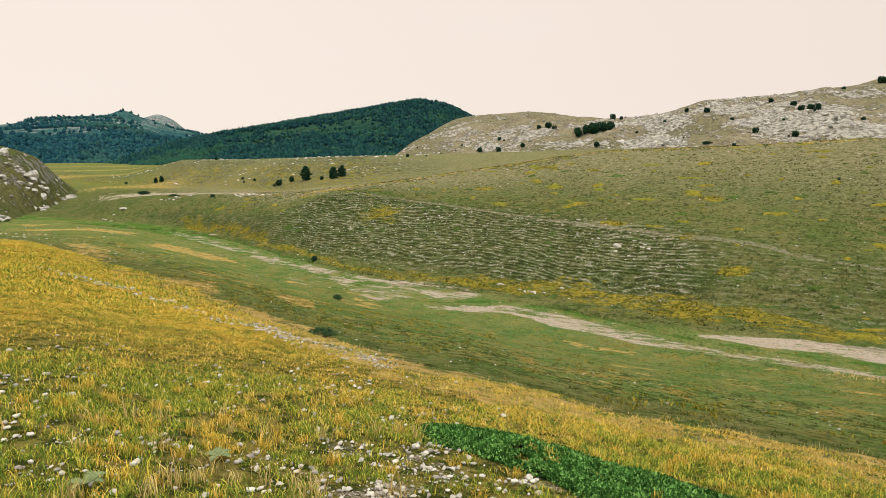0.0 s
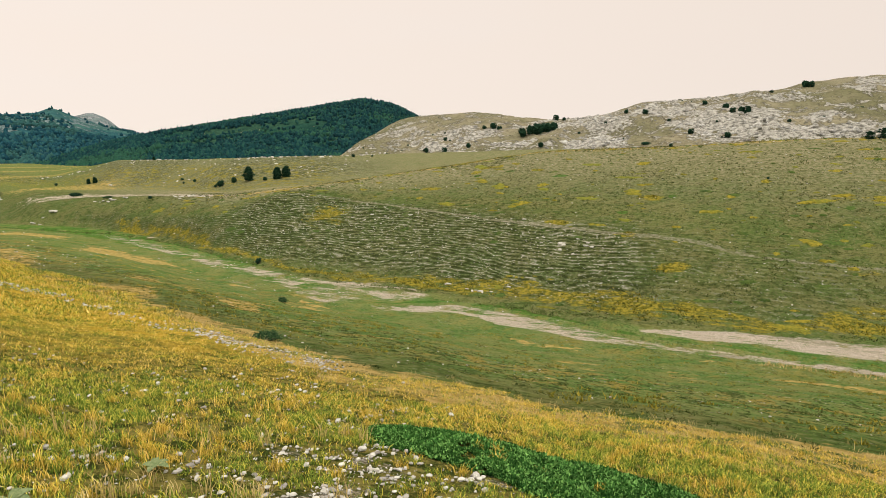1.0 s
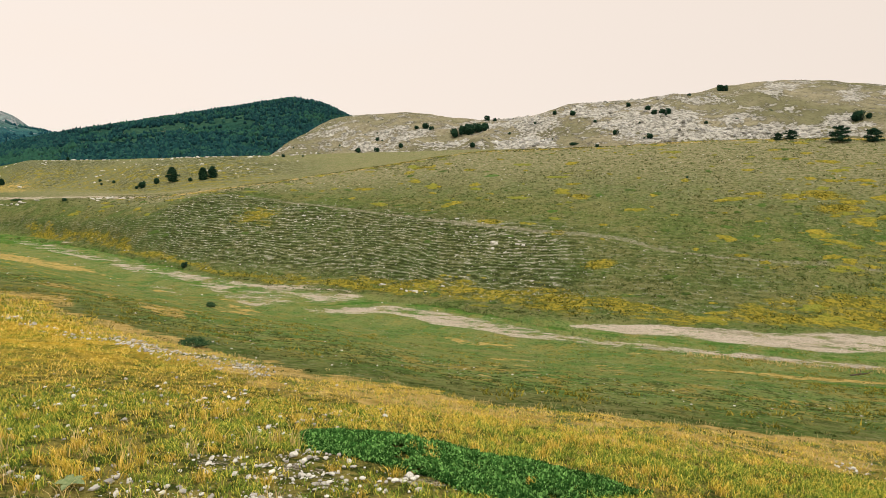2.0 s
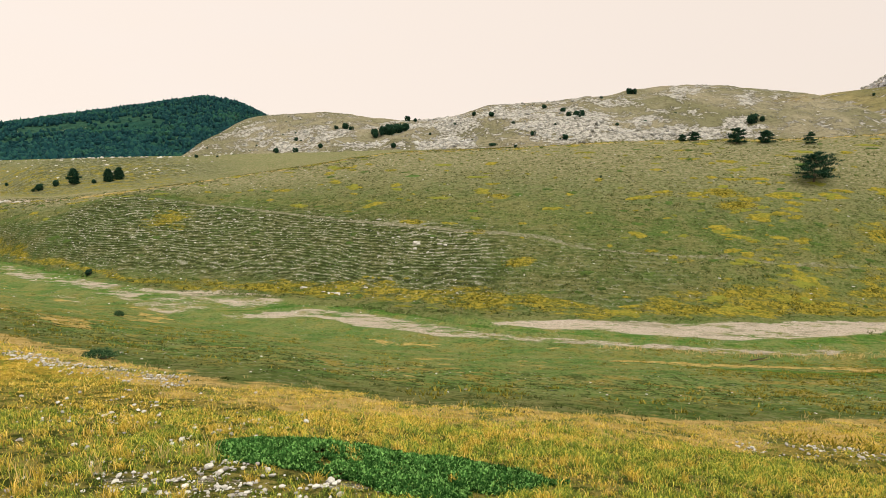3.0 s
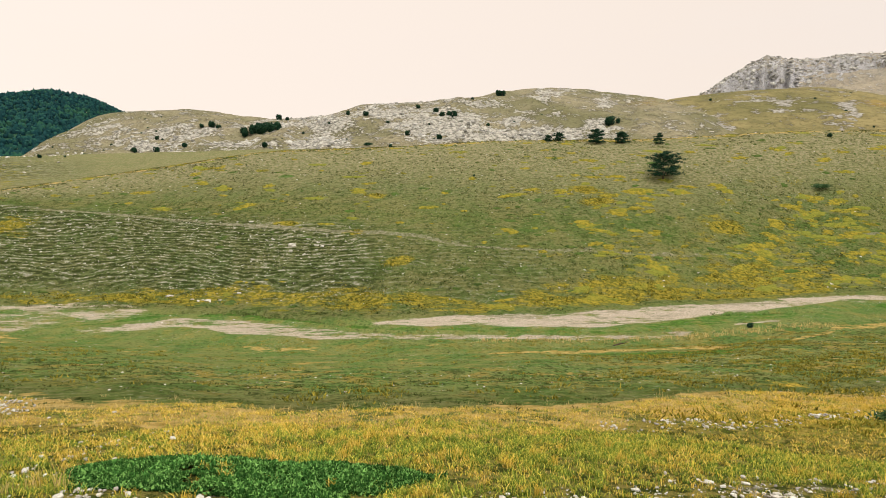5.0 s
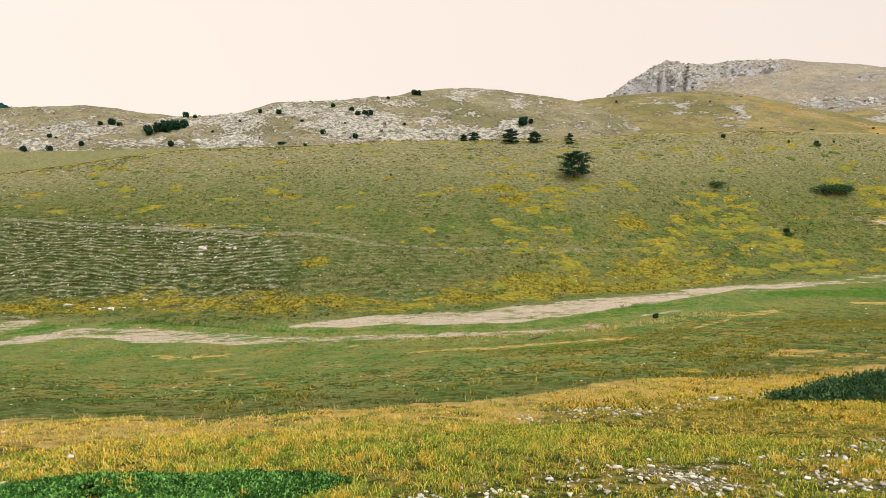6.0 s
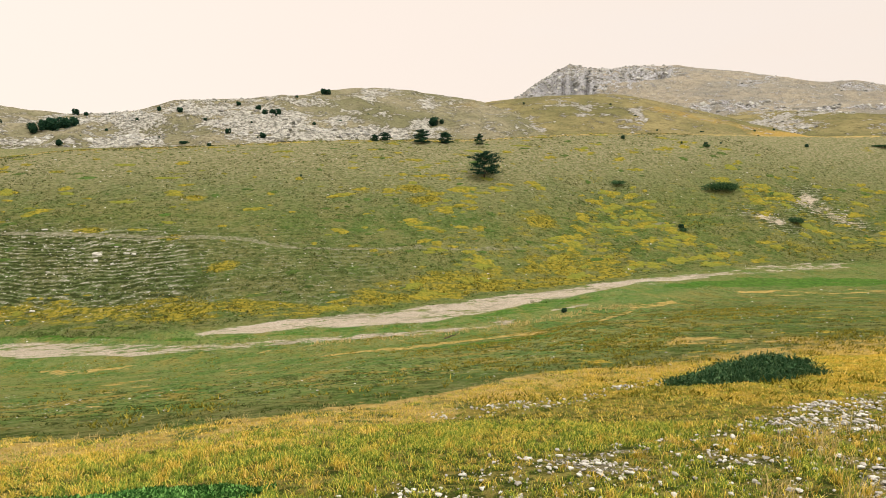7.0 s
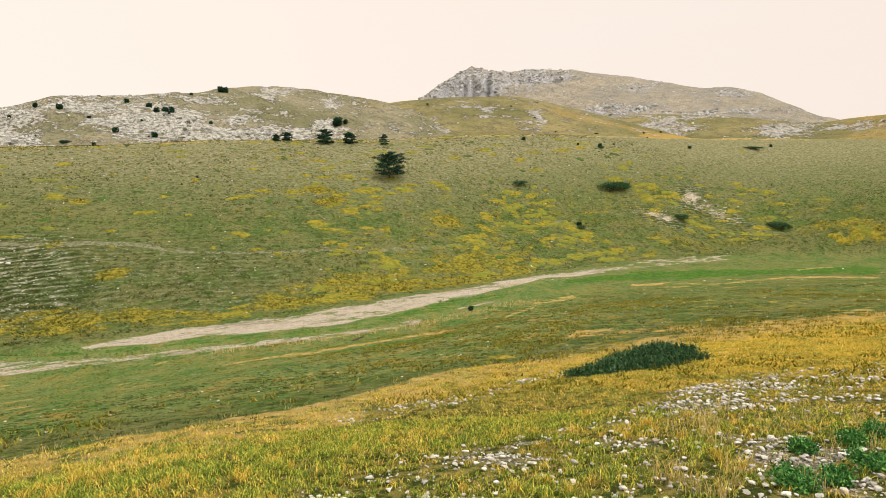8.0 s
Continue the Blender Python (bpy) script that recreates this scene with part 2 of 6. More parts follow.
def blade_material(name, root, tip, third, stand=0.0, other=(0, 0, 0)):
    """Grass blades and leaves: one tint for each, lighter to the tip, with low shade in the root colour; stand: size in
    metres of stands of another tint.
    """
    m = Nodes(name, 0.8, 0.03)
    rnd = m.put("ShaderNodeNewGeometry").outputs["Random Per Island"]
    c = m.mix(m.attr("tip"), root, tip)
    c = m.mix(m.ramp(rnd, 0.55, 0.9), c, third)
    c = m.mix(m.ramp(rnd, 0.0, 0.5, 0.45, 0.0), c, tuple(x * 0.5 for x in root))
    if stand:
        n = m.math("ADD", m.noise(m.where(), 1.0 / stand, 4, 0.6), m.math("MULTIPLY", m.math("SUBTRACT", rnd, 0.5), 0.10))
        c = m.mix(m.ramp(n, 0.52, 0.60, 0, 0.75), c, m.mix(m.attr("tip"), tuple(x * 0.5 for x in other), other))
    return m.finish(c)


MEADOW = meadow_material()
ROCKY = hill_material("rocky_pasture", (0.165, 0.158, 0.085), (0.262, 0.232, 0.150), (0.60, 0.57, 0.49), (0.21, 0.20, 0.165), 1.0, 2.5)
KNOLL = hill_material("knoll_pasture", (0.150, 0.140, 0.062), (0.235, 0.196, 0.092), (0.44, 0.415, 0.365), (0.21, 0.196, 0.165), 0.8, 2.0)
# grass and rock are made paler and bluer to give the mountain haze
PEAK = hill_material("hazy_mountain_pasture", (0.310, 0.285, 0.230), (0.400, 0.345, 0.255), (0.74, 0.72, 0.71), (0.25, 0.245, 0.265), 0.8, 6.0)
BLUFF = hill_material("bluff_pasture", (0.092, 0.112, 0.038), (0.140, 0.138, 0.054), (0.36, 0.352, 0.315), (0.13, 0.128, 0.110), 2.6, 1.2)
WOODED = hill_material("wooded_slope", (0.012, 0.046, 0.036), (0.030, 0.072, 0.044), (0.30, 0.29, 0.20), (0.15, 0.16, 0.10), 0.35, 3.0)
# the air's haze is mixed into these blue-green and pale base colours
FAR = hill_material("hazy_distant_slope", (0.020, 0.075, 0.088), (0.050, 0.120, 0.105), (0.20, 0.25, 0.25), (0.10, 0.15, 0.15), 0.25, 5.0)
PALE = hill_material("hazy_distant_bare_slope", (0.11, 0.17, 0.17), (0.16, 0.20, 0.19), (0.32, 0.33, 0.33), (0.20, 0.22, 0.22), 0.2, 6.0)
LIMESTONE = plain_material("limestone", (0.22, 0.20, 0.17), (0.48, 0.45, 0.39), 6.0, 0.02, 0.9, 0.25)
CRAG = plain_material("weathered_limestone", (0.15, 0.147, 0.128), (0.44, 0.428, 0.385), 2.5, 0.12, 0.9, 0.3, 0.9)
BARK = plain_material("pine_bark", (0.05, 0.038, 0.028), (0.13, 0.10, 0.075), 9.0, 0.03)
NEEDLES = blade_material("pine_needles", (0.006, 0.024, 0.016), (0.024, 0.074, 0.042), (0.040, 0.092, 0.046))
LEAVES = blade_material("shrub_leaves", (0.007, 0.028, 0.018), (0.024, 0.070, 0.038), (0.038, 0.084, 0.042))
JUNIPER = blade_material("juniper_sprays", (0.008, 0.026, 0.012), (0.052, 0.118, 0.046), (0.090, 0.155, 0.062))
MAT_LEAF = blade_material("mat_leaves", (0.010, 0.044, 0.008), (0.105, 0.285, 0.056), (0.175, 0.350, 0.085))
# root to tip colours paint the shading of each far crown
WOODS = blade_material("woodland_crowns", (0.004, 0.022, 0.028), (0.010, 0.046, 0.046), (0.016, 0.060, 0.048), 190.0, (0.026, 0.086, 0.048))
# distant crowns carry the same blue haze in their colour
FAR_WOODS = blade_material("hazy_distant_crowns", (0.007, 0.038, 0.055), (0.013, 0.060, 0.076), (0.022, 0.078, 0.082), 260.0, (0.036, 0.105, 0.090))
# dark roots: green blade bases plus the shade between tufts, as colour
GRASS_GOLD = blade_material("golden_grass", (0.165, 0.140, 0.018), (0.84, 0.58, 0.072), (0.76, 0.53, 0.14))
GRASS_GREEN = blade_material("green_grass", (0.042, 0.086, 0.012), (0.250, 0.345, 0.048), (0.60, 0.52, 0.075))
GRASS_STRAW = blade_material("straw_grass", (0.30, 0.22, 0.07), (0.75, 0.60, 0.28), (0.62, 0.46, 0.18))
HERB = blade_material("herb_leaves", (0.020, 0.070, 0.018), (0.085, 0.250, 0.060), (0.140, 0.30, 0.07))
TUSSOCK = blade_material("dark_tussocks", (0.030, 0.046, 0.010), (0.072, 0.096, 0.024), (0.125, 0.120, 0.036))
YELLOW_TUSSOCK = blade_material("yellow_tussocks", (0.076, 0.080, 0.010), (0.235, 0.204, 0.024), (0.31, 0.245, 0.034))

# ---------------------------------------------------------------- noise and curves
def lattice(ix, iy, seed):
    h = (ix.astype(np.int64) * 374761393 + iy.astype(np.int64) * 668265263 + seed * 974634769) & 0xFFFFFFFF
    h = ((h ^ (h >> 13)) * 1274126177) & 0xFFFFFFFF
    return ((h ^ (h >> 16)) & 0xFFFFFF) / float(0xFFFFFF)


def value_noise(x, y, seed=0):
    ix, iy = np.floor(x), np.floor(y)
    fx, fy = x - ix, y - iy
    fx, fy = fx * fx * (3 - 2 * fx), fy * fy * (3 - 2 * fy)
    a, b, c, d = lattice(ix, iy, seed), lattice(ix + 1, iy, seed), lattice(ix, iy + 1, seed), lattice(ix + 1, iy + 1, seed)
    return (a * (1 - fx) + b * fx) * (1 - fy) + (c * (1 - fx) + d * fx) * fy


def fbm(x, y, size, octaves=4, seed=0, gain=0.5):
    """Fractal noise of about -1 to 1; size is its coarsest wavelength in metres."""
    x, y = np.asarray(x, float) / size, np.asarray(y, float) / size
    total, amp, norm = 0, 1.0, 0.0
    for o in range(octaves):
        total = total + amp * (value_noise(x, y, seed + o * 17) * 2 - 1)
        norm += amp
        amp *= gain
        x, y = x * 2.03 + 11.3, y * 2.03 - 7.1
    return total / norm


def step(v, lo, hi):
    t = np.clip((np.asarray(v, float) - lo) / (hi - lo), 0, 1)
    return t * t * (3 - 2 * t)


def bump(v, centre, half, soft):
    return 1 - step(np.abs(v - centre), half, half + soft)


def smooth_curve(xs, ys, q):
    """A monotone cubic through the knots, held level beyond its ends."""
    xs, ys = np.asarray(xs, float), np.asarray(ys, float)
    q = np.clip(q, xs[0], xs[-1])
    h, s = np.diff(xs), np.diff(ys) / np.diff(xs)
    m = np.empty_like(ys)
    m[0], m[-1] = s[0], s[-1]
    both = s[:-1] * s[1:]
    m[1:-1] = np.where(both > 0, 2 * both / np.where(np.abs(s[:-1] + s[1:]) < 1e-9, 1, s[:-1] + s[1:]), 0)
    i = np.clip(np.searchsorted(xs, q) - 1, 0, len(xs) - 2)
    t = (q - xs[i]) / h[i]
    return ys[i] * (1 + 2 * t) * (1 - t) ** 2 + m[i] * h[i] * t * (1 - t) ** 2 + ys[i + 1] * t * t * (3 - 2 * t) + m[i + 1] * h[i] * t * t * (t - 1)


# ---------------------------------------------------------------- the lie of the land: lines along the valley (x, y, z)
RIM = [(-72.4, 19.4, -4.96), (-53.0, 28.2, -4.92), (-29.5, 20.6, -4.23), (-12.2, 12.7, -2.92), (-5.8, 9.5, -2.33), (-3.6, 9.6, -2.42), (-1.6, 9.4, -2.45),
       (0.3, 9.3, -2.44), (1.7, 9.5, -2.57), (4.5, 11.1, -3.13), (10.3, 13.2, -3.92), (18.1, 14.2, -4.35), (26.6, 13.8, -4.72), (38.6, 10.4, -4.74)]
STREAM_NEAR = [(-183.5, 49.2, -12.35), (-145.7, 77.5, -11.97), (-119.4, 78.7, -11.46), (-82.7, 69.4, -11.66), (-57.0, 59.0, -11.68), (-36.1, 51.0, -11.49), (-23.4, 48.1, -11.5),
               (-12.3, 44.7, -11.49), (-0.8, 43.4, -11.46), (7.5, 44.2, -11.5), (12.7, 44.2, -11.55), (21.1, 45.3, -11.56), (31.0, 47.8, -11.51), (41.1, 49.0, -11.6),
               (59.8, 50.1, -12.01), (80.3, 42.7, -11.51), (106.3, 28.5, -11.52)]
FOOT = [(-202.8, 54.4, -12.35), (-158.9, 84.5, -11.62), (-133.1, 85.1, -11.83), (-102.6, 84.6, -11.79), (-70.9, 73.4, -11.79), (-49.9, 63.2, -11.8), (-35.2, 58.2, -11.82),
        (-21.5, 57.1, -11.82), (-9.1, 52.6, -11.81), (-0.0, 52.0, -11.75), (8.7, 52.3, -11.71), (20.2, 55.4, -11.79), (34.5, 58.1, -11.79), (56.6, 61.4, -11.8),
        (74.7, 58.7, -11.8), (90.6, 48.2, -11.8), (115.9, 31.1, -11.86)]
PATH = [(-206.7, 55.4, -10.74), (-164.2, 87.3, -11.08), (-136.5, 87.3, -11.72), (-111.9, 87.4, -9.58), (-84.9, 82.0, -8.72), (-68.2, 78.5, -6.77), (-61.3, 85.3, -4.22),
        (-44.6, 83.9, -5.41), (-20.8, 75.2, -6.43), (-2.4, 70.0, -7.06), (5.8, 66.7, -7.94), (21.3, 65.6, -8.88), (30.9, 66.2, -9.44), (44.0, 70.4, -8.89),
        (73.5, 73.5, -7.13), (90.6, 65.8, -9.38), (97.7, 58.7, -8.98), (102.9, 53.6, -8.34), (125.6, 33.6, -8.63)]
CREST = [(-210.6, 56.4, -9.82), (-167.8, 89.2, -11.35), (-139.0, 88.9, -11.68), (-130.3, 92.9, -7.63), (-96.8, 94.1, -5.9), (-76.5, 92.5, -5.11), (-68.3, 97.5, -3.91),
         (-60.0, 103.9, -2.72), (-42.6, 112.2, 0.07), (-27.8, 116.7, 2.37), (-4.1, 117.9, 3.43), (16.1, 114.9, 4.39), (38.4, 111.6, 4.57), (57.3, 107.7, 5.43),
         (82.2, 107.1, 5.98), (124.3, 100.7, 5.51), (158.9, 84.5, 5.56), (193.2, 51.8, 5.79)]
HOLLOW = [(-405.7, 108.7, -10.4), (-336.0, 178.6, -10.2), (-322.3, 201.4, -9.9), (-244.0, 174.6, -9.6), (-205.0, 163.0, -8.8), (-144.7, 145.2, -7.49), (-108.2, 124.5, -6.59),
          (-88.2, 121.4, -4.95), (-71.0, 123.0, -3.98), (-52.4, 129.8, -1.33), (-32.6, 141.3, 1.09), (-5.1, 144.9, 2.61), (47.2, 137.1, 3.88), (96.3, 127.8, 5.23),
          (181.0, 96.2, 4.82), (217.3, 58.2, 4.74)]
PLATEAU = [(-540.9, 144.9, -9.8), (-494.5, 262.9, -9.7), (-452.9, 294.1, -9.6), (-323.6, 235.1, -9.3), (-265.7, 212.1, -4.6), (-225.7, 197.6, 0.1), (-184.6, 185.9, 0.37), (-134.2, 171.8, 1.49), (-105.6, 175.7, 2.03),
           (-81.4, 188.1, 2.96), (-55.8, 197.3, 3.64), (-17.9, 204.2, 4.1), (36.5, 206.8, 5.63), (107.5, 186.2, 6.1), (173.2, 173.2, 7.16), (247.2, 131.5, 6.98),
           (289.8, 77.6, 6.84)]
ROCKY_FOOT = [(-194.0, 267.0, 1.02), (-150.0, 259.8, 2.12), (-88.9, 244.3, 3.19), (-32.0, 227.8, 3.61), (39.1, 221.6, 4.74), (88.0, 217.9, 5.29), (115.0, 216.3, 5.45),
              (135.1, 216.3, 5.16)]
ROCKY_MID = [(-246.9, 339.8, -9.0), (-208.0, 335.0, -2.0), (-183.0, 329.1, 7.0), (-112.9, 310.1, 12.55), (-50.4, 285.6, 11.22), (-14.9, 284.6, 16.54), (19.9, 284.3, 19.03), (52.1, 295.4, 18.37),
             (87.7, 286.9, 15.22), (117.2, 276.2, 13.12), (154.9, 291.4, 11.39), (185.5, 296.8, 7.71)]
ROCKY_RIDGE = [(-282.1, 388.3, -12.0), (-246.0, 394.2, -3.0), (-230.6, 398.3, 9.0), (-212.6, 404.4, 19.6), (-200.9, 408.0, 26.0), (-180.0, 414.0, 30.6), (-145.8, 425.7, 31.88), (-107.7, 416.3, 27.3),
               (-77.0, 392.5, 24.38), (-50.9, 381.6, 26.23), (-29.5, 383.9, 31.9), (-10.2, 389.9, 32.7), (17.4, 399.6, 35.54), (40.3, 418.1, 39.53), (59.8, 425.8, 44.22),
               (96.7, 429.2, 46.91), (134.6, 429.4, 43.58), (169.3, 416.9, 37.81), (204.3, 401.0, 26.76), (245.1, 377.4, 6.31)]
KNOLL_FOOT = [(82.7, 288.4, 5.79), (118.0, 264.9, 6.16), (192.8, 229.8, 7.88), (260.0, 203.2, 7.94)]
KNOLL_RIDGE = [(132.3, 461.4, 14.17), (158.6, 453.0, 29.28), (178.3, 445.7, 39.8), (198.3, 437.1, 42.41), (227.7, 428.2, 44.89), (262.6, 413.7, 45.5), (297.6, 389.3, 38.36),
               (322.4, 355.6, 26.92), (335.9, 314.3, 15.25), (346.7, 270.9, 7.74)]
PEAK_FOOT = [(191.6, 589.7, 10.26), (320.0, 554.3, 15.01), (438.4, 438.4, 15.67), (565.1, 300.5, 15.01), (684.7, 145.5, 13.82)]
PEAK_MID = [(278.1, 856.0, 20.45), (366.1, 822.2, 48.77), (440.0, 762.1, 72.4), (535.6, 685.6, 67.02), (611.4, 590.5, 56.57), (669.8, 523.3, 47.63), (762.1, 440.0, 32.33),
            (880.3, 187.1, 23.6)]
PEAK_RIDGE = [(370.8, 1141.3, 26.74), (449.5, 1112.6, 72.89), (495.7, 1092.8, 106.59), (542.9, 1070.2, 139.38), (568.9, 1056.6, 155.32), (590.3, 1056.2, 165.2), (621.0, 1050.1, 160.05),
              (664.4, 1047.0, 158.25), (699.0, 1036.3, 163.06), (754.8, 1008.9, 163.01), (844.7, 934.9, 146.5), (896.1, 871.5, 131.88), (942.0, 821.7, 119.76), (972.2, 801.5, 122.92),
              (1028.6, 795.0, 117.62), (1107.2, 772.4, 92.21), (1175.5, 760.4, 74.97), (1236.1, 657.3, 45.6), (1369.4, 291.1, 30.93)]
SPUR_FOOT = [(246.9, 339.8, 9.66), (306.4, 257.1, 9.98), (341.5, 166.6, 8.9), (374.2, 66.0, 8.9)]
SPUR_RIDGE = [(329.2, 453.0, 11.37), (366.4, 436.6, 27.48), (402.9, 417.2, 37.07), (451.4, 364.2, 33.01), (478.0, 310.4, 26.49), (481.0, 286.7, 28.79), (482.4, 264.1, 30.23),
              (493.3, 219.6, 33.68), (531.8, 93.8, 34.63)]
FOREST_FOOT = [(-829.0, 559.2, -19.35), (-727.7, 610.6, -5.86), (-590.5, 679.2, 0.03), (-437.8, 728.6, 3.08), (-318.4, 788.1, 4.57)]
FOREST_MID = [(-994.8, 671.0, -23.54), (-950.4, 716.2, -4.63), (-876.9, 789.6, 13.96), (-819.7, 848.8, 24.26), (-726.5, 929.9, 34.56), (-642.7, 989.6, 46.93), (-572.1, 1032.1, 46.93),
              (-442.0, 1094.1, 32.5)]
FOREST_RIDGE = [(-1243.6, 838.8, -29.82), (-1205.8, 892.2, -6.25), (-1187.4, 996.3, 28.66), (-1168.3, 1093.2, 49.09), (-1129.5, 1202.8, 70.76), (-1090.5, 1304.2, 89.21), (-975.1, 1392.6, 114.51),
                (-875.6, 1457.2, 136.89), (-821.6, 1488.3, 145.55), (-755.9, 1522.7, 133.0), (-702.3, 1548.2, 107.07), (-636.8, 1576.2, 72.85)]
FAR_FOOT = [(-1485.4, 208.8, -8.87), (-1125.8, 650.0, -7.48), (-1042.0, 1079.0, -6.25)]
FAR_MID = [(-1881.5, 264.4, 54.67), (-1669.8, 906.6, 51.35), (-1575.2, 1062.5, 64.63), (-1455.5, 1221.3, 38.08), (-1319.9, 1366.7, 18.18)]
FAR_RIDGE = [(-2574.7, 361.9, 92.39), (-2443.2, 889.3, 101.48), (-2284.9, 1240.6, 106.03), (-2221.6, 1350.7, 133.31), (-2116.7, 1509.8, 149.24), (-2087.3, 1550.2, 166.09), (-2127.6, 1662.3, 147.83),
             (-2134.1, 1734.4, 133.69), (-2088.0, 1789.6, 107.24), (-2043.6, 1840.1, 95.23), (-1978.2, 1910.3, 73.61), (-1910.3, 1978.2, 40.0)]
PALE_FOOT = [(-2487.1, 1677.6, 27.78), (-2158.0, 2084.0, 27.78)]
PALE_RIDGE = [(-2984.5, 2013.1, 95.87), (-2875.1, 2166.5, 171.37), (-2821.3, 2236.1, 202.87), (-2789.8, 2275.3, 216.11), (-2753.7, 2318.8, 197.2), (-2704.6, 2376.0, 139.9), (-2632.9, 2455.2, 77.01),
              (-2589.6, 2500.8, 33.02)]
LKNOLL_FOOT = [(-109.4, 11.5, -7.25), (-122.2, 44.5, -7.95), (-136.1, 74.2, -8.42), (-157.7, 96.7, -10.36), (-178.7, 119.6, -10.42), (-194.2, 141.1, -10.14)]
LKNOLL_RIDGE = [(-169.1, 17.8, 9.91), (-173.8, 63.3, 9.03), (-180.5, 86.1, 7.19), (-189.3, 101.9, 4.68), (-198.6, 116.0, 2.0), (-208.4, 128.7, -4.39), (-216.8, 143.5, -11.57),
                (-218.4, 158.7, -13.5)]


def bearing_of(x, y):
    return np.degrees(np.arctan2(-np.asarray(x, float), np.asarray(y, float)))


def at(bearing, rng):
    return -rng * math.sin(radians(bearing)), rng * math.cos(radians(bearing))


def along(line, bearings):
    """Range and height of a line of the land on each bearing."""
    pts = np.array(sorted(line, key=lambda q: bearing_of(q[0], q[1])))
    b = bearing_of(pts[:, 0], pts[:, 1])
    return smooth_curve(b, np.hypot(pts[:, 0], pts[:, 1]), bearings), smooth_curve(b, pts[:, 2], bearings)


def sheet(name, x, y, z, closed, attrs, material):
    """A grid of points as one mesh: rows outwards, columns round."""
    rows, cols = x.shape
    me = bpy.data.meshes.new(name)
    co = np.stack([x, y, z], -1).reshape(-1, 3).astype(np.float32)
    i = np.arange(rows - 1)[:, None] * cols
    j = np.arange(cols if closed else cols - 1)[None, :]
    k = (j + 1) % cols
    quads = np.stack([i + j, i + k, i + cols + k, i + cols + j], -1).reshape(-1, 4)
    me.vertices.add(len(co))
    me.vertices.foreach_set("co", co.ravel())
    me.loops.add(quads.size)
    me.loops.foreach_set("vertex_index", quads[:, ::-1].ravel().astype(np.int32))
    me.polygons.add(len(quads))
    me.polygons.foreach_set("loop_start", (np.arange(len(quads)) * 4).astype(np.int32))
    me.polygons.foreach_set("loop_total", np.full(len(quads), 4, np.int32))
    me.polygons.foreach_set("use_smooth", np.ones(len(quads), bool))
    for key, v in attrs.items():
        a = me.attributes.new(key, "FLOAT", "POINT")
        a.data.foreach_set("value", np.clip(v, 0, 1).astype(np.float32).ravel())
    me.update(calc_edges=True)
    me.validate()
    me.materials.append(material)
    return new(name, me)


# ---------------------------------------------------------------- ground: one sheet from the near slope to the horizon
LINES = [RIM, None, STREAM_NEAR, FOOT, PATH, CREST, HOLLOW, PLATEAU]
B_FINE = np.linspace(-68, 68, 610)
B_ALL = np.concatenate([np.arange(-180, -68, 4.0), B_FINE, np.arange(72, 180, 4.0)])
RANGES = np.concatenate([[0.05, 0.5, 1.0, 1.5, 2.0], np.geomspace(2.3, 12, 110), np.geomspace(12.2, 44, 110), np.linspace(44.3, 125, 230),
                         np.geomspace(126, 320, 70), np.geomspace(335, 4850, 34)])


def section(bearings):
    """The knots of the valley's cross-section on each bearing: ranges and heights."""
    bc = np.clip(bearings, -74, 74)
    rs, zs = [np.zeros(len(bc))], [np.zeros(len(bc))]
    for line in LINES:
        if line is None:
            r3, z3 = along(STREAM_NEAR, bc)
            r1, z1 = rs[-1], zs[-1]
            rs.append(r1 * 0.55 + r3 * 0.45)
            zs.append(z1 * 0.50 + z3 * 0.50 - 0.15)
            continue
        r, z = along(line, bc)
        rs.append(np.maximum(r, rs[-1] + 0.8))
        zs.append(z)
    rs.append(np.full(len(bc), 900.0))
    zs.append(np.interp(bc, [-60, -20, 20, 50, 60], [2, 2, -1, -9.5, -9.5]))
    rs.append(np.full(len(bc), 4900.0))
    zs.append(np.full(len(bc), -40.0))
    return np.array(rs), np.array(zs)


KNOT_R, KNOT_Z = section(B_ALL)
G_R, G_B = np.meshgrid(RANGES, B_ALL, indexing="ij")
G_X, G_Y = -G_R * np.sin(np.radians(G_B)), G_R * np.cos(np.radians(G_B))
G_Z, G_S = np.empty_like(G_R), np.empty_like(G_R)
for c in range(len(B_ALL)):
    G_Z[:, c] = smooth_curve(KNOT_R[:, c], KNOT_Z[:, c], RANGES)
    G_S[:, c] = np.interp(RANGES, KNOT_R[:, c], np.arange(len(KNOT_R)))
behind = step(np.abs(G_B), 72, 120)
G_Z = G_Z * (1 - behind) + behind * 40 * (1 - np.exp(-G_R * 0.22 / 40))
# unevenness: swells, hummocks, tufts, and treads across the stony slope
calm = 1 - 0.75 * bump(G_S, 3.5, 0.5, 0.2)
G_Z += calm * (0.35 * fbm(G_X, G_Y, 22, 3, 5) * step(G_R, 10, 45) + 0.10 * fbm(G_X, G_Y, 3.5, 3, 8) * step(G_R, 3, 12) + 0.035 * fbm(G_X, G_Y, 0.7, 3, 9))
STONY = bump(G_S, 4.62, 0.28, 0.25) * bump(G_B, 22, 13, 8) + 0.34 * bump(G_S, 4.6, 0.3, 0.3) * bump(G_B, 4, 12, 10) + 0.5 * bump(G_S, 4.6, 0.3, 0.3) * bump(G_B, 43, 6, 6)
tread = (G_Z + 0.30 * fbm(G_X, G_Y, 12, 4, 21)) / 0.30
G_Z += 0.05 * STONY * (np.abs((tread % 1.0) * 2 - 1) - 0.5)


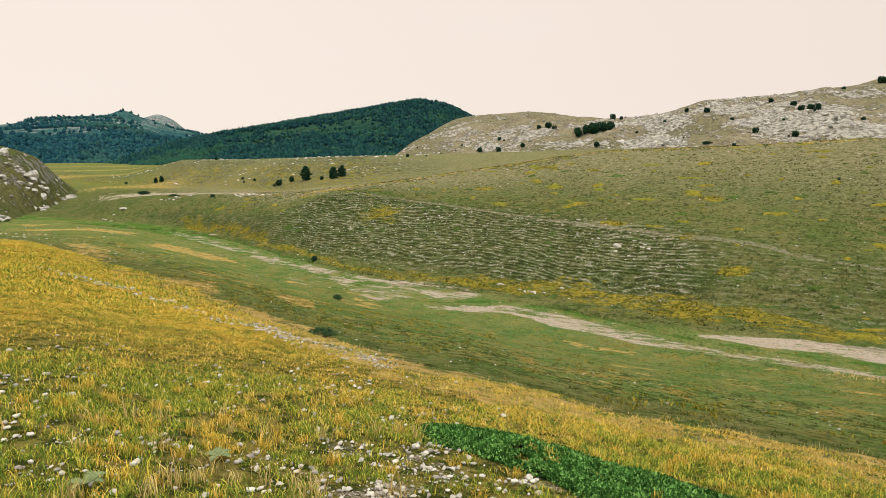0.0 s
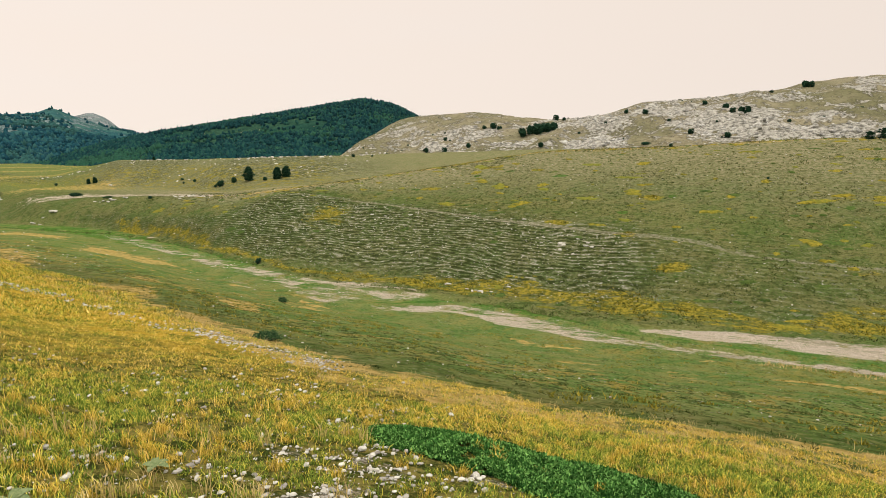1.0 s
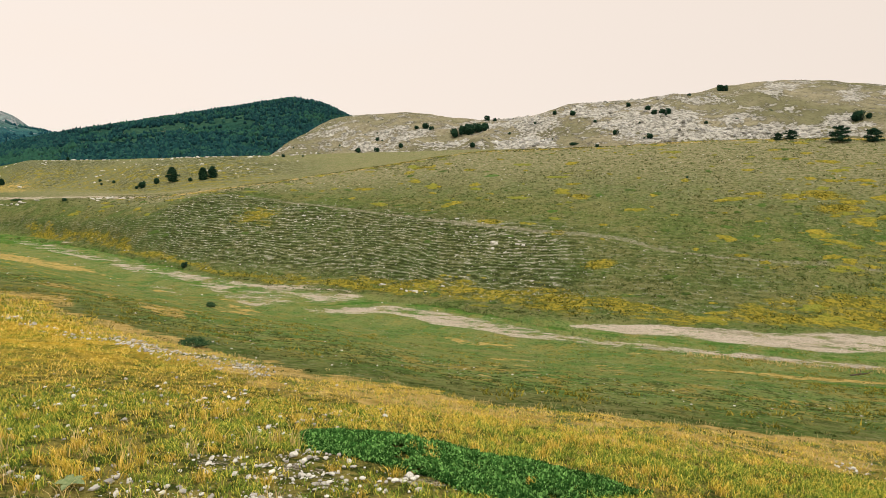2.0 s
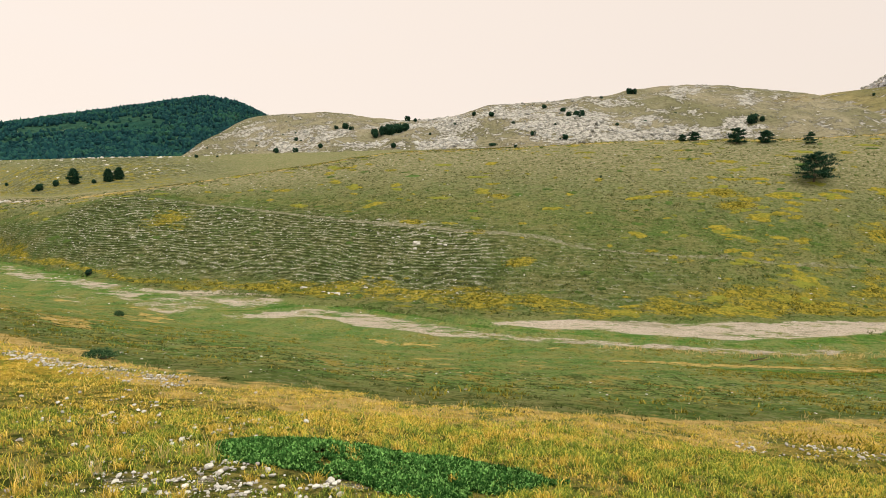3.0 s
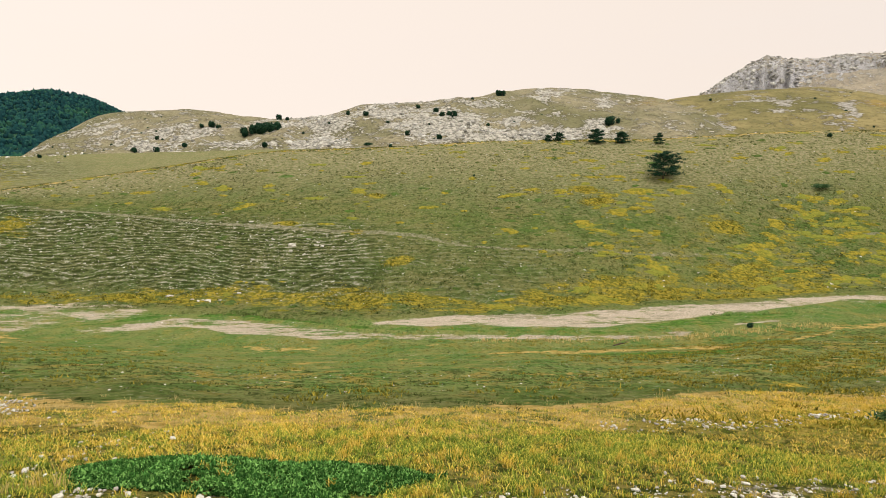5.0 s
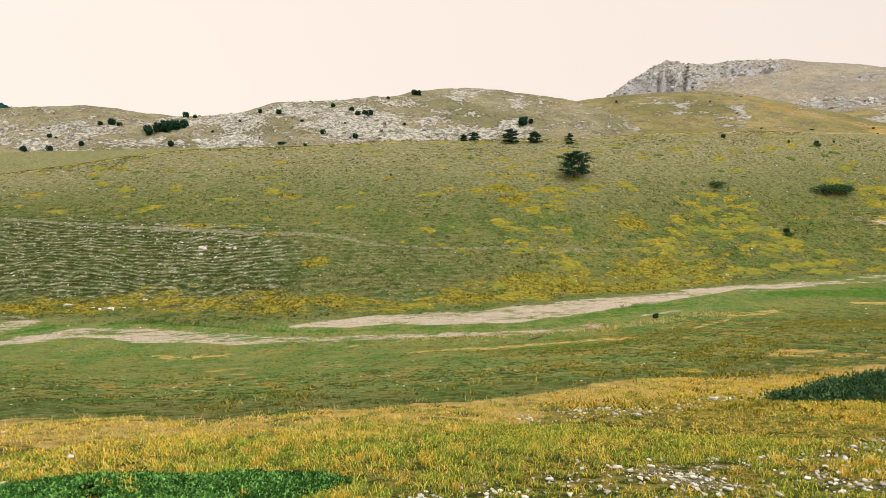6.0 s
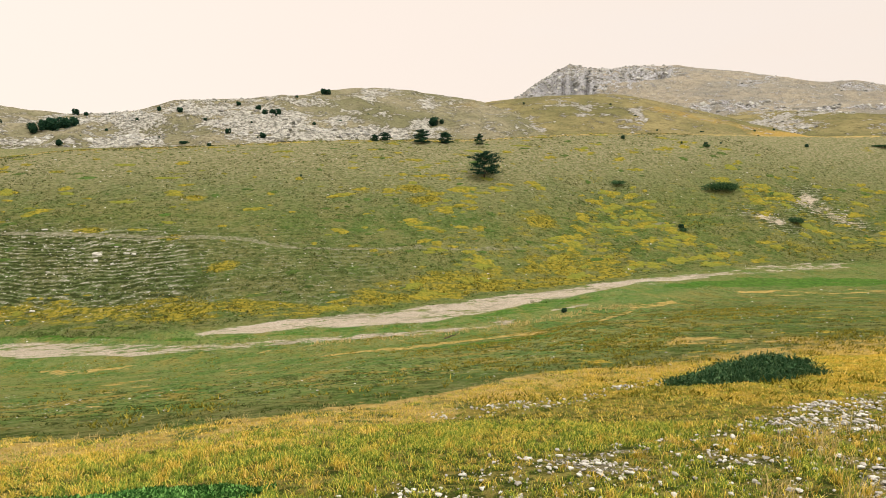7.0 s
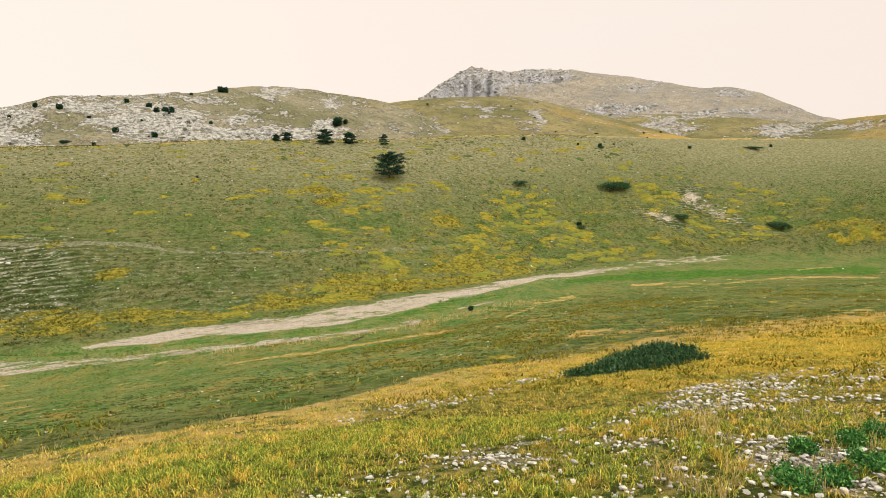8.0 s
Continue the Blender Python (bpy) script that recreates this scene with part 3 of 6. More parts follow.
def stoniness(x, y, b, r):
    """How thickly stones lie on the near slope, 0 to 1."""
    patchy = step(fbm(x, y, 1.1, 4, 101) + 0.8 * fbm(x, y, 0.35, 3, 102), -0.25, 0.6)
    left = bump(b, 47, 21, 8) * (1 - step(r, 6.0, 12)) * 0.34
    below = bump(b, 28, 10, 5) * bump(r, np.interp(b, [17, 25, 28, 34, 39], [4.9, 5.0, 5.3, 5.0, 4.8]), 0.6, 0.5) * 1.0
    edge = np.interp(b, [-63, -57, -52.8, -48.3, -43.5, -38.3, -33.0, -25.8, -18.6, -11.2, -4], [13.8, 13.4, 12.5, 10.7, 8.7, 8.1, 7.5, 6.8, 6.1, 5.5, 5.0])
    right = (1 - step(r, edge - 0.9, edge + 0.3)) * (1 - step(b, -10, 2)) * np.where(r > edge - 2.2, 0.74, 0.64)
    streak = bump(b, -28, 9, 3) * bump(r, np.interp(b, [-38.2, -36.2, -32.0, -27.5, -22.6, -16.5], [13.9, 13.2, 11.4, 10.6, 10.0, 9.6]), 0.4, 0.4) * 0.45
    gully = bump(b, 46, 12, 3) * bump(r, np.interp(b, [32.3, 36.5, 40.6, 44.0, 49.1, 55.0], [12.4, 12.8, 13.6, 15.8, 17.8, 25.0]), 0.8, 0.7) * np.interp(b, [32, 42, 46], [0.8, 0.7, 0.3])
    corner = bump(b, -61, 5, 2) * bump(r, np.interp(b, [-63.6, -59.3, -55.7], [6.4, 5.8, 5.3]), 0.7, 0.6) * 1.2
    return np.maximum.reduce([left, below, right, streak, gully, corner]) * (0.22 + 0.78 * patchy)


near_bare = np.clip(0.66 * stoniness(G_X, G_Y, G_B, G_R), 0, 0.62) * (1 - step(G_R, 26, 29))
# the stream's cut bank and braided bed
wob = 0.09 * fbm(G_X, G_Y, 14, 4, 31) + 0.03 * fbm(G_X, G_Y, 3, 3, 32)
S = G_S + wob
# a rounded mound and the hollow behind it where the valley bends, and two worn scars above
M_TOP = np.interp(G_B, [-66, -62, -59.6, -56.6, -54.3, -51.5], [4.0, 4.2, 4.2, 3.2, 1.5, 0.0]) * step(G_B, -80, -68)
M_OUT = G_R - np.interp(G_B, [-66, -62, -59.6, -56.6, -54], [108, 106, 105, 102, 98])
G_Z += M_TOP * np.exp(-(M_OUT / np.where(M_OUT < 0, 4.0, 5.5)) ** 2) - 0.5 * M_TOP * np.exp(-((M_OUT - 14) / 6) ** 2)
MOUND = M_TOP / 4.2 * np.exp(-((M_OUT + 0.5) / 3.5) ** 2)
scars = np.zeros_like(G_X)
for sb_, sr_, wide_, long_ in ((-45.7, 103, 2.2, 3.6), (-50.2, 113, 2.4, 4.6), (-48.3, 115, 5.0, 2.2)):
    cx_, cy_ = at(sb_, sr_)
    u_, v_ = (G_X - cx_) * 0.9 + (G_Y - cy_) * 0.45, (G_Y - cy_) * 0.9 - (G_X - cx_) * 0.45
    scars = np.maximum(scars, np.exp(-((u_ / wide_) ** 2 + (v_ / long_) ** 2)))
# where the covers grow
def strip(bearings, near, far, soft=0.7, wave=0.5, seed=0, ends=1.2):
    """A band of cover across the valley: between two ranges on each bearing, with a wandering edge."""
    n, f = np.interp(G_B, bearings, near), np.interp(G_B, bearings, far)
    r = G_R + wave * fbm(G_X, G_Y, 6, 4, 300 + seed)
    soft = np.minimum(soft, (f - n) * 0.5 + 0.05)
    inside = step(r, n - soft, n + soft) * (1 - step(r, f - soft, f + soft))
    return inside * step(G_B, bearings[0] - ends, bearings[0] + ends) * (1 - step(G_B, bearings[-1] - ends, bearings[-1] + ends))


bed_upper = strip([-41.8, -39.4, -35.5, -31.4, -27.0, -22.2, -17.2, -12.1, -6.8, -1.4, 2.8, 5.9], [75.0, 71.9, 68.1, 61.6, 57.6, 52.2, 49.1, 48.2, 47.8, 47.5, 48.6, 48.2],
                  [78.7, 74.8, 71.0, 66.5, 61.9, 59.1, 56.6, 53.2, 52.0, 51.0, 50.4, 49.1], 0.8, 1.0, 1)
bed_lower = strip([-25.2, -22.3, -17.3, -12.1, -6.8, -1.4, 3.8, 8.9, 12.8, 17.0, 20.5, 23.4, 26.6, 29.6], [48.8, 46.7, 45.0, 44.0, 43.4, 43.7, 44.2, 45.2, 46.7, 48.4, 52.3, 52.8, 53.2, 53.2],
                  [50.6, 49.4, 47.3, 45.8, 45.4, 45.7, 46.7, 49.4, 52.1, 54.2, 56.1, 56.2, 55.7, 55.7], 0.7, 1.0, 2)
bed_head = strip([20.6, 24.3, 28.0, 31.2, 33.3, 35.3, 37.4, 39.4, 42.3, 44.7, 49.2, 50.9], [57.1, 57.7, 57.6, 58.2, 56.4, 60.9, 68.2, 73.6, 79.3, 88.9, 108.2, 121.0],
                 [59.2, 63.3, 66.7, 69.4, 70.3, 74.1, 77.6, 82.0, 89.3, 96.0, 119.0, 129.5], 1.2, 2.4, 3)
bed_island = strip([-33.6, -31.5, -29.3, -27.9], [58.0, 56.2, 53.7, 52.4], [59.6, 58.2, 56.6, 54.7], 0.5, 0.8, 4)
rill = strip([-33.6, -31.5, -26.1, -22.3, -17.3, -6.8, 3.8, 8.9, 13.7, 20.5, 23.8, 26.6, 30.2], [58.9, 56.9, 52.1, 49.5, 47.0, 45.5, 46.7, 49.4, 52.4, 56.4, 56.7, 55.7, 56.2],
             [61.5, 60.5, 56.2, 52.2, 49.1, 47.8, 48.4, 51.3, 54.5, 57.7, 58.8, 57.6, 57.7], 0.6, 0.7, 5)
bank_mid = strip([3.0, 5.9, 10.8, 13.7, 16.9, 20.9, 23.8], [48.2, 48.6, 51.7, 53.8, 55.7, 57.7, 59.4], [48.9, 49.4, 52.8, 54.9, 57.0, 58.9, 60.4], 0.3, 0.3, 6)
bank_east = strip([-33.1, -29.2, -26.5], [60.2, 58.1, 56.3], [61.6, 59.6, 57.6], 0.3, 0.3, 7)
bank_nose = strip([38.3, 41.3, 46.0, 50.5, 57.0], [79.8, 87.3, 107.2, 124.8, 139.2], [81.4, 89.2, 109.8, 127.6, 143.5], 0.6, 0.6, 8)
bed_end = strip([-51.8, -47.4, -43.7, -40.9, -38.0, -35.0], [89.3, 83.0, 76.8, 72.7, 69.5, 66.7], [94.0, 88.8, 82.0, 76.8, 72.8, 69.4], 1.0, 1.6, 19)
banks = np.maximum.reduce([bank_mid, bank_east, 0.8 * bank_nose])
G_Z -= 0.45 * banks + 0.10 * np.maximum.reduce([bed_upper, bed_lower, bed_head])
trail = bump(G_S + 0.02 * fbm(G_X, G_Y, 8, 3, 44), 5.0, 0.006, 0.024) * np.interp(G_B, [-26, -8, 12, 35, 40], [0.45, 0.6, 0.85, 0.85, 0.0])
nose = bump(G_S + 0.1 * fbm(G_X, G_Y, 9, 3, 58), 6.05, 0.03, 0.14) * bump(G_B, 48, 6, 4) * 0.85
left_streaks = step(fbm(G_X, G_Y, 16, 4, 61), 0.15, 0.4) * bump(S, 3.4, 0.5, 0.3) * bump(G_B, 42, 6, 5) * 0.8
gravel = np.maximum.reduce([0.66 * bed_upper, 0.54 * bed_lower, 0.46 * bed_head, 0.56 * bed_island, 0.44 * bed_end, 0.60 * scars, 0.7 * nose, 0.5 * left_streaks])
gravel = gravel * (1 - 0.85 * rill) * (1 - banks)
# green on the bank strips stands in for the shadow under their edge
lush_and_bank_shade = np.maximum.reduce([0.50 * rill, 0.85 * banks, strip([-62.3, -58.0, -54.0, -49.8, -45.2, -37.8], [77.9, 79.5, 78.4, 75.7, 71.2, 66.1], [91.6, 86.6, 83.3, 81.4, 76.3, 69.8], 2.0, 2.0, 9) * 0.72,
                          strip([-28.6, -23.8, -19.9, -15.3], [31.5, 33.5, 34.5, 35.7], [35.5, 38.5, 37.8, 36.8], 0.6, 0.8, 10) * 0.66, bump(S, 3.5, 0.3, 0.3) * bump(G_B, 55, 7, 5) * 0.55,
                          bump(S, 3.55, 0.25, 0.3) * bump(G_B, 42, 8, 5) * 0.44])
pasture = np.maximum(step(G_S, 1.05, 1.5) * (1 - step(S, 3.72, 3.98)) * (1 - 0.45 * bump(G_B, -60, 14, 14)), 0.35 * step(G_B, 50, 53) * step(G_S, 6.3, 6.6))
dry = np.maximum.reduce([0.85 - 0.85 * step(G_S + 0.5 * wob, 0.82, 1.12), 0.31 * bump(S, 1.5, 0.6, 0.8) * step(-G_B, 8, 38), 0.32 * bump(S, 2.1, 0.15, 0.3) * bump(G_B, 50, 7, 6)])
straw = np.maximum.reduce([0.54 * bump(G_S + 0.15 * wob, 6.0, 0.06, 0.14) * bump(G_B, -8, 46, 8), 0.56 * bump(G_S + wob, 0.97, 0.07, 0.14), strip([-28.5, -24.8, -19.9, -14.7, -6.8], [37.1, 40.3, 38.4, 36.8, 34.6], [42.0, 42.8, 40.6, 38.9, 36.8], 0.5, 0.7, 11) * 0.66,
                           strip([9.0, 12.9, 16.2], [40.4, 41.5, 42.9], [41.9, 43.3, 44.6], 0.5, 0.7, 12) * 0.5, strip([-39.5, -37.6, -35.7, -33.7, -32.0], [58.7, 55.7, 53.9, 46.3, 41.0], [61.2, 58.9, 56.8, 50.0, 43.4], 0.6, 0.8, 13) * 0.58,
                           strip([-62.4, -56.1, -52.8, -49.8, -46.6, -42.8], [70.4, 75.2, 70.7, 68.3, 69.4, 65.7], [75.3, 78.3, 73.7, 70.0, 70.9, 67.2], 0.6, 0.9, 14) * 0.55,
                           strip([-62.6, -58.3, -52.2, -44.4, -38.0], [29.0, 25.5, 22.8, 23.3, 23.3], [37.1, 29.5, 25.3, 26.8, 26.5], 1.0, 1.4, 15) * 0.5,
                           strip([54.9, 56.8, 58.5], [37.0, 40.0, 53.5], [68.0, 74.0, 70.0], 4.0, 6.0, 16) * 0.56, strip([46.7, 50.8, 53.7], [26.2, 25.5, 28.6], [35.2, 33.1, 31.8], 1.5, 3.0, 17) * 0.56,
                           step(fbm(G_B, G_R * 0.35, 5, 4, 71), 0.05, 0.35) * bump(S, 2.2, 0.55, 0.3) * bump(G_B, 47, 12, 6) * 0.62,
                           step(fbm(G_B, G_R * 0.7, 4.0, 3, 72), 0.28, 0.45) * bump(S, 2.2, 0.65, 0.2) * 0.38,
                           bump(S, 2.98, 0.02, 0.04) * bump(G_B, -54, 12, 4) * step(fbm(G_X, G_Y, 14, 3, 73), -0.1, 0.3) * 0.62, (0.24 + 0.26 * step(np.sin(G_R / 30 + 2 * fbm(G_X, G_Y, 90, 3, 75)), 0.2, 0.8)) * bump(G_S, 8.1, 1.5, 0.5) * step(G_B, 46, 51)])
yellow = np.maximum.reduce([0.62 * MOUND, 0.60 * strip([-35.4, -26.9, -17.2, -6.8, 3.8, 13.6, 22.4, 30.0, 36, 41, 50], [71.0, 62.2, 56.4, 51.8, 52.0, 56.2, 60.8, 66.0, 74.5, 89.5, 127.5], [82.3, 72.6, 64.4, 56.3, 58.4, 62.8, 68.0, 71.0, 78, 94, 134], 2.2, 2.5, 18), 0.36 * bump(G_S, 4.62, 0.5, 0.5) * step(-G_B, 8, 26),
                            0.62 * np.exp(-(((G_B - 32.5 + 9 * (G_S - 4.7)) / 2.2) ** 2 + ((G_S - 4.72) / 0.25) ** 2)),
                            0.16 * bump(G_S, 5.5, 0.5, 0.4), 0.42 * bump(G_S, 6.0, 0.05, 0.12) * bump(G_B, -10, 45, 8), 0.46 * bump(G_S, 7.2, 0.4, 0.4) * step(G_B, 24, 34)])
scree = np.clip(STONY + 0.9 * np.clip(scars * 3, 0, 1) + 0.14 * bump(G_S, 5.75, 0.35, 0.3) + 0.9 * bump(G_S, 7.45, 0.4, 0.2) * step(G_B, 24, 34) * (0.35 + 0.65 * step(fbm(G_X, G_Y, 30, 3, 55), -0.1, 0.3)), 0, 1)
# clumps of yellow cover over the slope where the valley bends
rng_y = np.random.default_rng(9)
knot_s = np.arange(len(KNOT_R))
for _ in range(180):
    b_ = -10 - 50 * rng_y.random() ** 0.75
    s_ = 4.25 + 1.45 * rng_y.random() ** (1.5 if b_ > -26 else 1.0)
    c_ = int(np.argmin(np.abs(B_ALL - b_)))
    x_, y_ = at(b_, float(np.interp(s_, knot_s, KNOT_R[:, c_])))
    w_ = rng_y.uniform(0.5, 2.6)
    q_ = slice(max(0, c_ - 24), c_ + 24)
    yellow[:, q_] = np.maximum(yellow[:, q_], 0.50 * np.exp(-(((G_X[:, q_] - x_) / w_) ** 2 + ((G_Y[:, q_] - y_) / w_ / 0.7) ** 2)))
# single patches: x, y, size
for x_, y_, s_ in ((-32.8, 101.5, 1.8), (-23.2, 96.8, 1.3), (-5.1, 84.0, 1.7), (-15.5, 75.5, 1.6), (-6.9, 71.3, 1.4), (-39.6, 91.5, 1.2), (22.7, 83.7, 2.2), (23.6, 79.9, 2.6), (37.6, 73.7, 3.0), (-1.8, 63.5, 1.8)):
    yellow = np.maximum(yellow, 1.0 * np.exp(-(((G_X - x_) / s_) ** 2 + ((G_Y - y_) / s_ / 0.7) ** 2)))
for x_, y_, s_ in ((-18.3, 33.0, 1.5), (-11.9, 22.6, 1.0), (-8.5, 40.5, 2.4), (-33.5, 48.8, 2.2)):
    straw = np.maximum(straw, 0.6 * np.exp(-(((G_X - x_) / s_) ** 2 + ((G_Y - y_) / s_ / 0.5) ** 2)))
for x_, y_, s_ in ((-18.9, 93.7, 1.3), (-8.2, 78.7, 1.0), (-27.3, 70.8, 0.9), (-27.3, 96.7, 0.8)):
    lush_and_bank_shade = np.maximum(lush_and_bank_shade, 0.9 * np.exp(-(((G_X - x_) / s_) ** 2 + ((G_Y - y_) / s_ / 0.7) ** 2)))
pale = np.clip(1.0 * bump(G_S, 5.95, 0.25, 0.6) * bump(G_B, -10, 50, 8) + 0.7 * bump(G_S, 7.0, 0.9, 0.3) * bump(G_B, 20, 28, 6), 0, 1)
tussocky = np.clip(0.85 * bump(S, 1.9, 0.7, 0.5) * step(-G_B, 8, 38) + bump(G_S + wob, 1.45, 0.38, 0.35) + 0.35 * step(fbm(G_X, G_Y, 9, 3, 78), 0.0, 0.5), 0, 1)
ground = sheet("ground", G_X, G_Y, G_Z, True, {"gravel": gravel, "lush_and_bank_shade": lush_and_bank_shade, "pasture": pasture, "dry": dry, "straw": straw, "yellow": yellow, "scree": scree, "trail": trail, "soil": near_bare, "pale": pale, "tussocky": tussocky, "sward": 1 - step(G_R, 8.5, 16)}, MEADOW)
tagged(ground, "dry grassy valley with green floor and gravel stream bed", "ground", kind="structure")


def on_grid(grid, x, y):
    b, r = bearing_of(x, y), np.hypot(x, y)
    cf = np.clip(np.interp(b, B_ALL, np.arange(len(B_ALL))), 0, len(B_ALL) - 1.001)
    rf = np.clip(np.interp(r, RANGES, np.arange(len(RANGES))), 0, len(RANGES) - 1.001)
    c, q = cf.astype(int), rf.astype(int)
    u, v = cf - c, rf - q
    return (grid[q, c] * (1 - u) + grid[q, c + 1] * u) * (1 - v) + (grid[q + 1, c] * (1 - u) + grid[q + 1, c + 1] * u) * v


def ground_z(x, y):
    return on_grid(G_Z, np.atleast_1d(np.asarray(x, float)), np.atleast_1d(np.asarray(y, float)))


# ---------------------------------------------------------------- hills and mountains behind
HILLS = {}


def patches(b, e, spots):
    """Patches on a hillside, each with its bearing, elevation, half width, half height (degrees) and weight."""
    out = np.zeros(np.broadcast(b, e).shape)
    b, e = b + 1.6 * fbm(b, e * 3, 2.2, 4, 181), e + 0.45 * fbm(b * 0.6, e * 3, 1.3, 4, 182)
    for b0, e0, w, h, k in spots:
        out = np.maximum(out, k * np.exp(-(((b - b0) / w / 1.15) ** 2 + ((e - e0) / h / 1.15) ** 2) ** 1.5))
    return out


# limestone on the rocky hill, the knoll, the spur and the mountain
ROCKY_SPOTS = ((21.7, 1.0, 2.4, 0.45, 0.6), (19.0, 2.1, 2.2, 0.5, 0.55), (12.8, 2.6, 2.0, 0.6, 0.5), (8.3, 3.0, 2.4, 0.7, 0.55), (8.7, 1.2, 2.4, 0.45, 0.6), (2.5, 3.9, 3.0, 0.6, 0.6),
               (-1.8, 2.9, 3.2, 1.3, 0.62), (-4.3, 2.75, 1.9, 1.2, 0.6), (-10.2, 1.8, 5.2, 0.6, 0.65), (-8.8, 3.2, 1.1, 0.5, 0.5), (-6.9, 4.5, 2.2, 0.3, 0.45),
               (-12.7, 5.5, 1.2, 0.4, 0.4), (-16.2, 4.5, 1.1, 0.5, 0.5), (-16.4, 2.4, 1.5, 0.6, 0.55), (15.0, 1.2, 2.2, 0.25, 0.35), (0.0, 5.0, 4.0, 0.25, 0.35), (25.5, 2.0, 2.5, 0.8, 0.28))
KNOLL_SPOTS = ((-20.9, 2.5, 1.9, 1.1, 0.62), (-25.5, 2.7, 1.3, 0.8, 0.55), (-30.4, 4.0, 0.9, 0.4, 0.45), (-34.6, 3.1, 0.5, 1.1, 0.40), (-28.5, 4.6, 1.2, 0.2, 0.3))
SPUR_SPOTS = ((-45.7, 2.4, 2.4, 0.8, 0.6), (-54.8, 2.1, 1.9, 0.7, 0.55), (-41.7, 3.5, 2.8, 0.3, 0.45), (-50.2, 3.3, 5.0, 0.16, 0.45), (-58.5, 2.2, 3.0, 0.2, 0.4))
PEAK_SPOTS = ((-28.6, 6.2, 4.0, 1.4, 0.72), (-34.8, 6.9, 2.8, 0.5, 0.6), (-41.7, 3.9, 2.8, 0.35, 0.5), (-50.2, 3.5, 5.7, 0.16, 0.5), (-44.0, 5.9, 1.5, 0.4, 0.35), (-51.0, 5.2, 2.0, 0.3, 0.35))


def hill(name, lines, cols, rows, rough, rock, dryness, material, label, category, floor=-3.0, crag=0.0, seed=0, ribs=0.0, teeth=0.0):
    """A hill between its foot, flank and ridge lines, falling away behind; rough: metres of relief."""
    bs = [bearing_of(q[0], q[1]) for q in lines[-1]]
    b = np.linspace(min(bs), max(bs), cols)
    knots = [along(l, b) for l in lines]
    r = [k[0] for k in knots]
    z = [k[1] for k in knots]
    z[0] = z[0] + floor
    depth = r[-1] - r[0]
    r, z = r + [r[-1] + depth * 0.6, r[-1] + depth * 1.2], z + [z[-1] - (z[-1] - z[0]) * 0.45, z[0] - 2]
    r, z = np.array(r), np.array(z)
    top = len(lines) - 1
    u = np.concatenate([np.linspace(0, top, rows), np.linspace(top, top + 2, rows // 4)[1:]])
    R = np.array([[0.0]]) + np.stack([np.interp(u, np.arange(len(r)), r[:, c]) for c in range(cols)], 1)
    Z = np.stack([smooth_curve(r[:, c], z[:, c], R[:, c]) for c in range(cols)], 1)
    B = np.broadcast_to(b, R.shape)
    X, Y = -R * np.sin(np.radians(B)), R * np.cos(np.radians(B))
    U = np.broadcast_to(u[:, None], R.shape)
    t = np.clip(U / top, 0, 1)
    size = depth.mean()
    wave = fbm(X, Y, size * 0.30, 5, 100 + seed)
    crease = 1 - np.abs(fbm(X, Y, size * 0.22, 5, 130 + seed)) * 2
    away = 1 - 0.9 * bump(t, 1.0, 0.06, 0.34)
    Z = Z + rough * away * (0.8 * wave + 0.5 * (crease - 0.5)) * step(t, 0.0, 0.25)
    Z = Z + teeth * bump(t, 1.0, 0.04, 0.20) * (fbm(X, Y, size * 0.16, 5, 190 + seed, 0.6) - 0.25)
    E = np.degrees(np.arctan2(Z - EYE, R))
    rock_here = np.clip(rock(B, E), 0, 1)
    Z = Z + crag * step(fbm(X, Y, size * 0.12, 4, 150 + seed), 0.05, 0.3) * np.abs(fbm(X, Y, size * 0.05, 4, 160 + seed)) * rock_here * (1 - 0.9 * bump(t, 1.0, 0.06, 0.34))
    Z = Z - ribs * np.clip(rock_here - 0.3, 0, 1) * step(t, 0.25, 0.6) * (1 - bump(t, 1.0, 0.04, 0.22)) * np.abs(fbm(B * 6.0, t * 3.0, 4.0, 4, 170 + seed))
    ob = sheet(name, X, Y, Z, False, {"rock": rock_here, "dry": dryness(B, E)}, material)
    tagged(ob, label, category, kind="structure")
    HILLS[name] = (b, R, Z, t)
    return ob


def on_hill(name, bearing, t):
    """A point of a hill's surface: bearing, and part of the way from foot to ridge."""
    b, R, Z, T = HILLS[name]
    c = int(np.clip(np.interp(bearing, b, np.arange(len(b))), 0, len(b) - 1))
    q = np.interp(t, T[: len(T) * 4 // 5, c], np.arange(len(T) * 4 // 5))
    rr, zz = np.interp(q, np.arange(len(R)), R[:, c]), np.interp(q, np.arange(len(R)), Z[:, c])
    x, y = at(bearing, rr)
    return x, y, zz


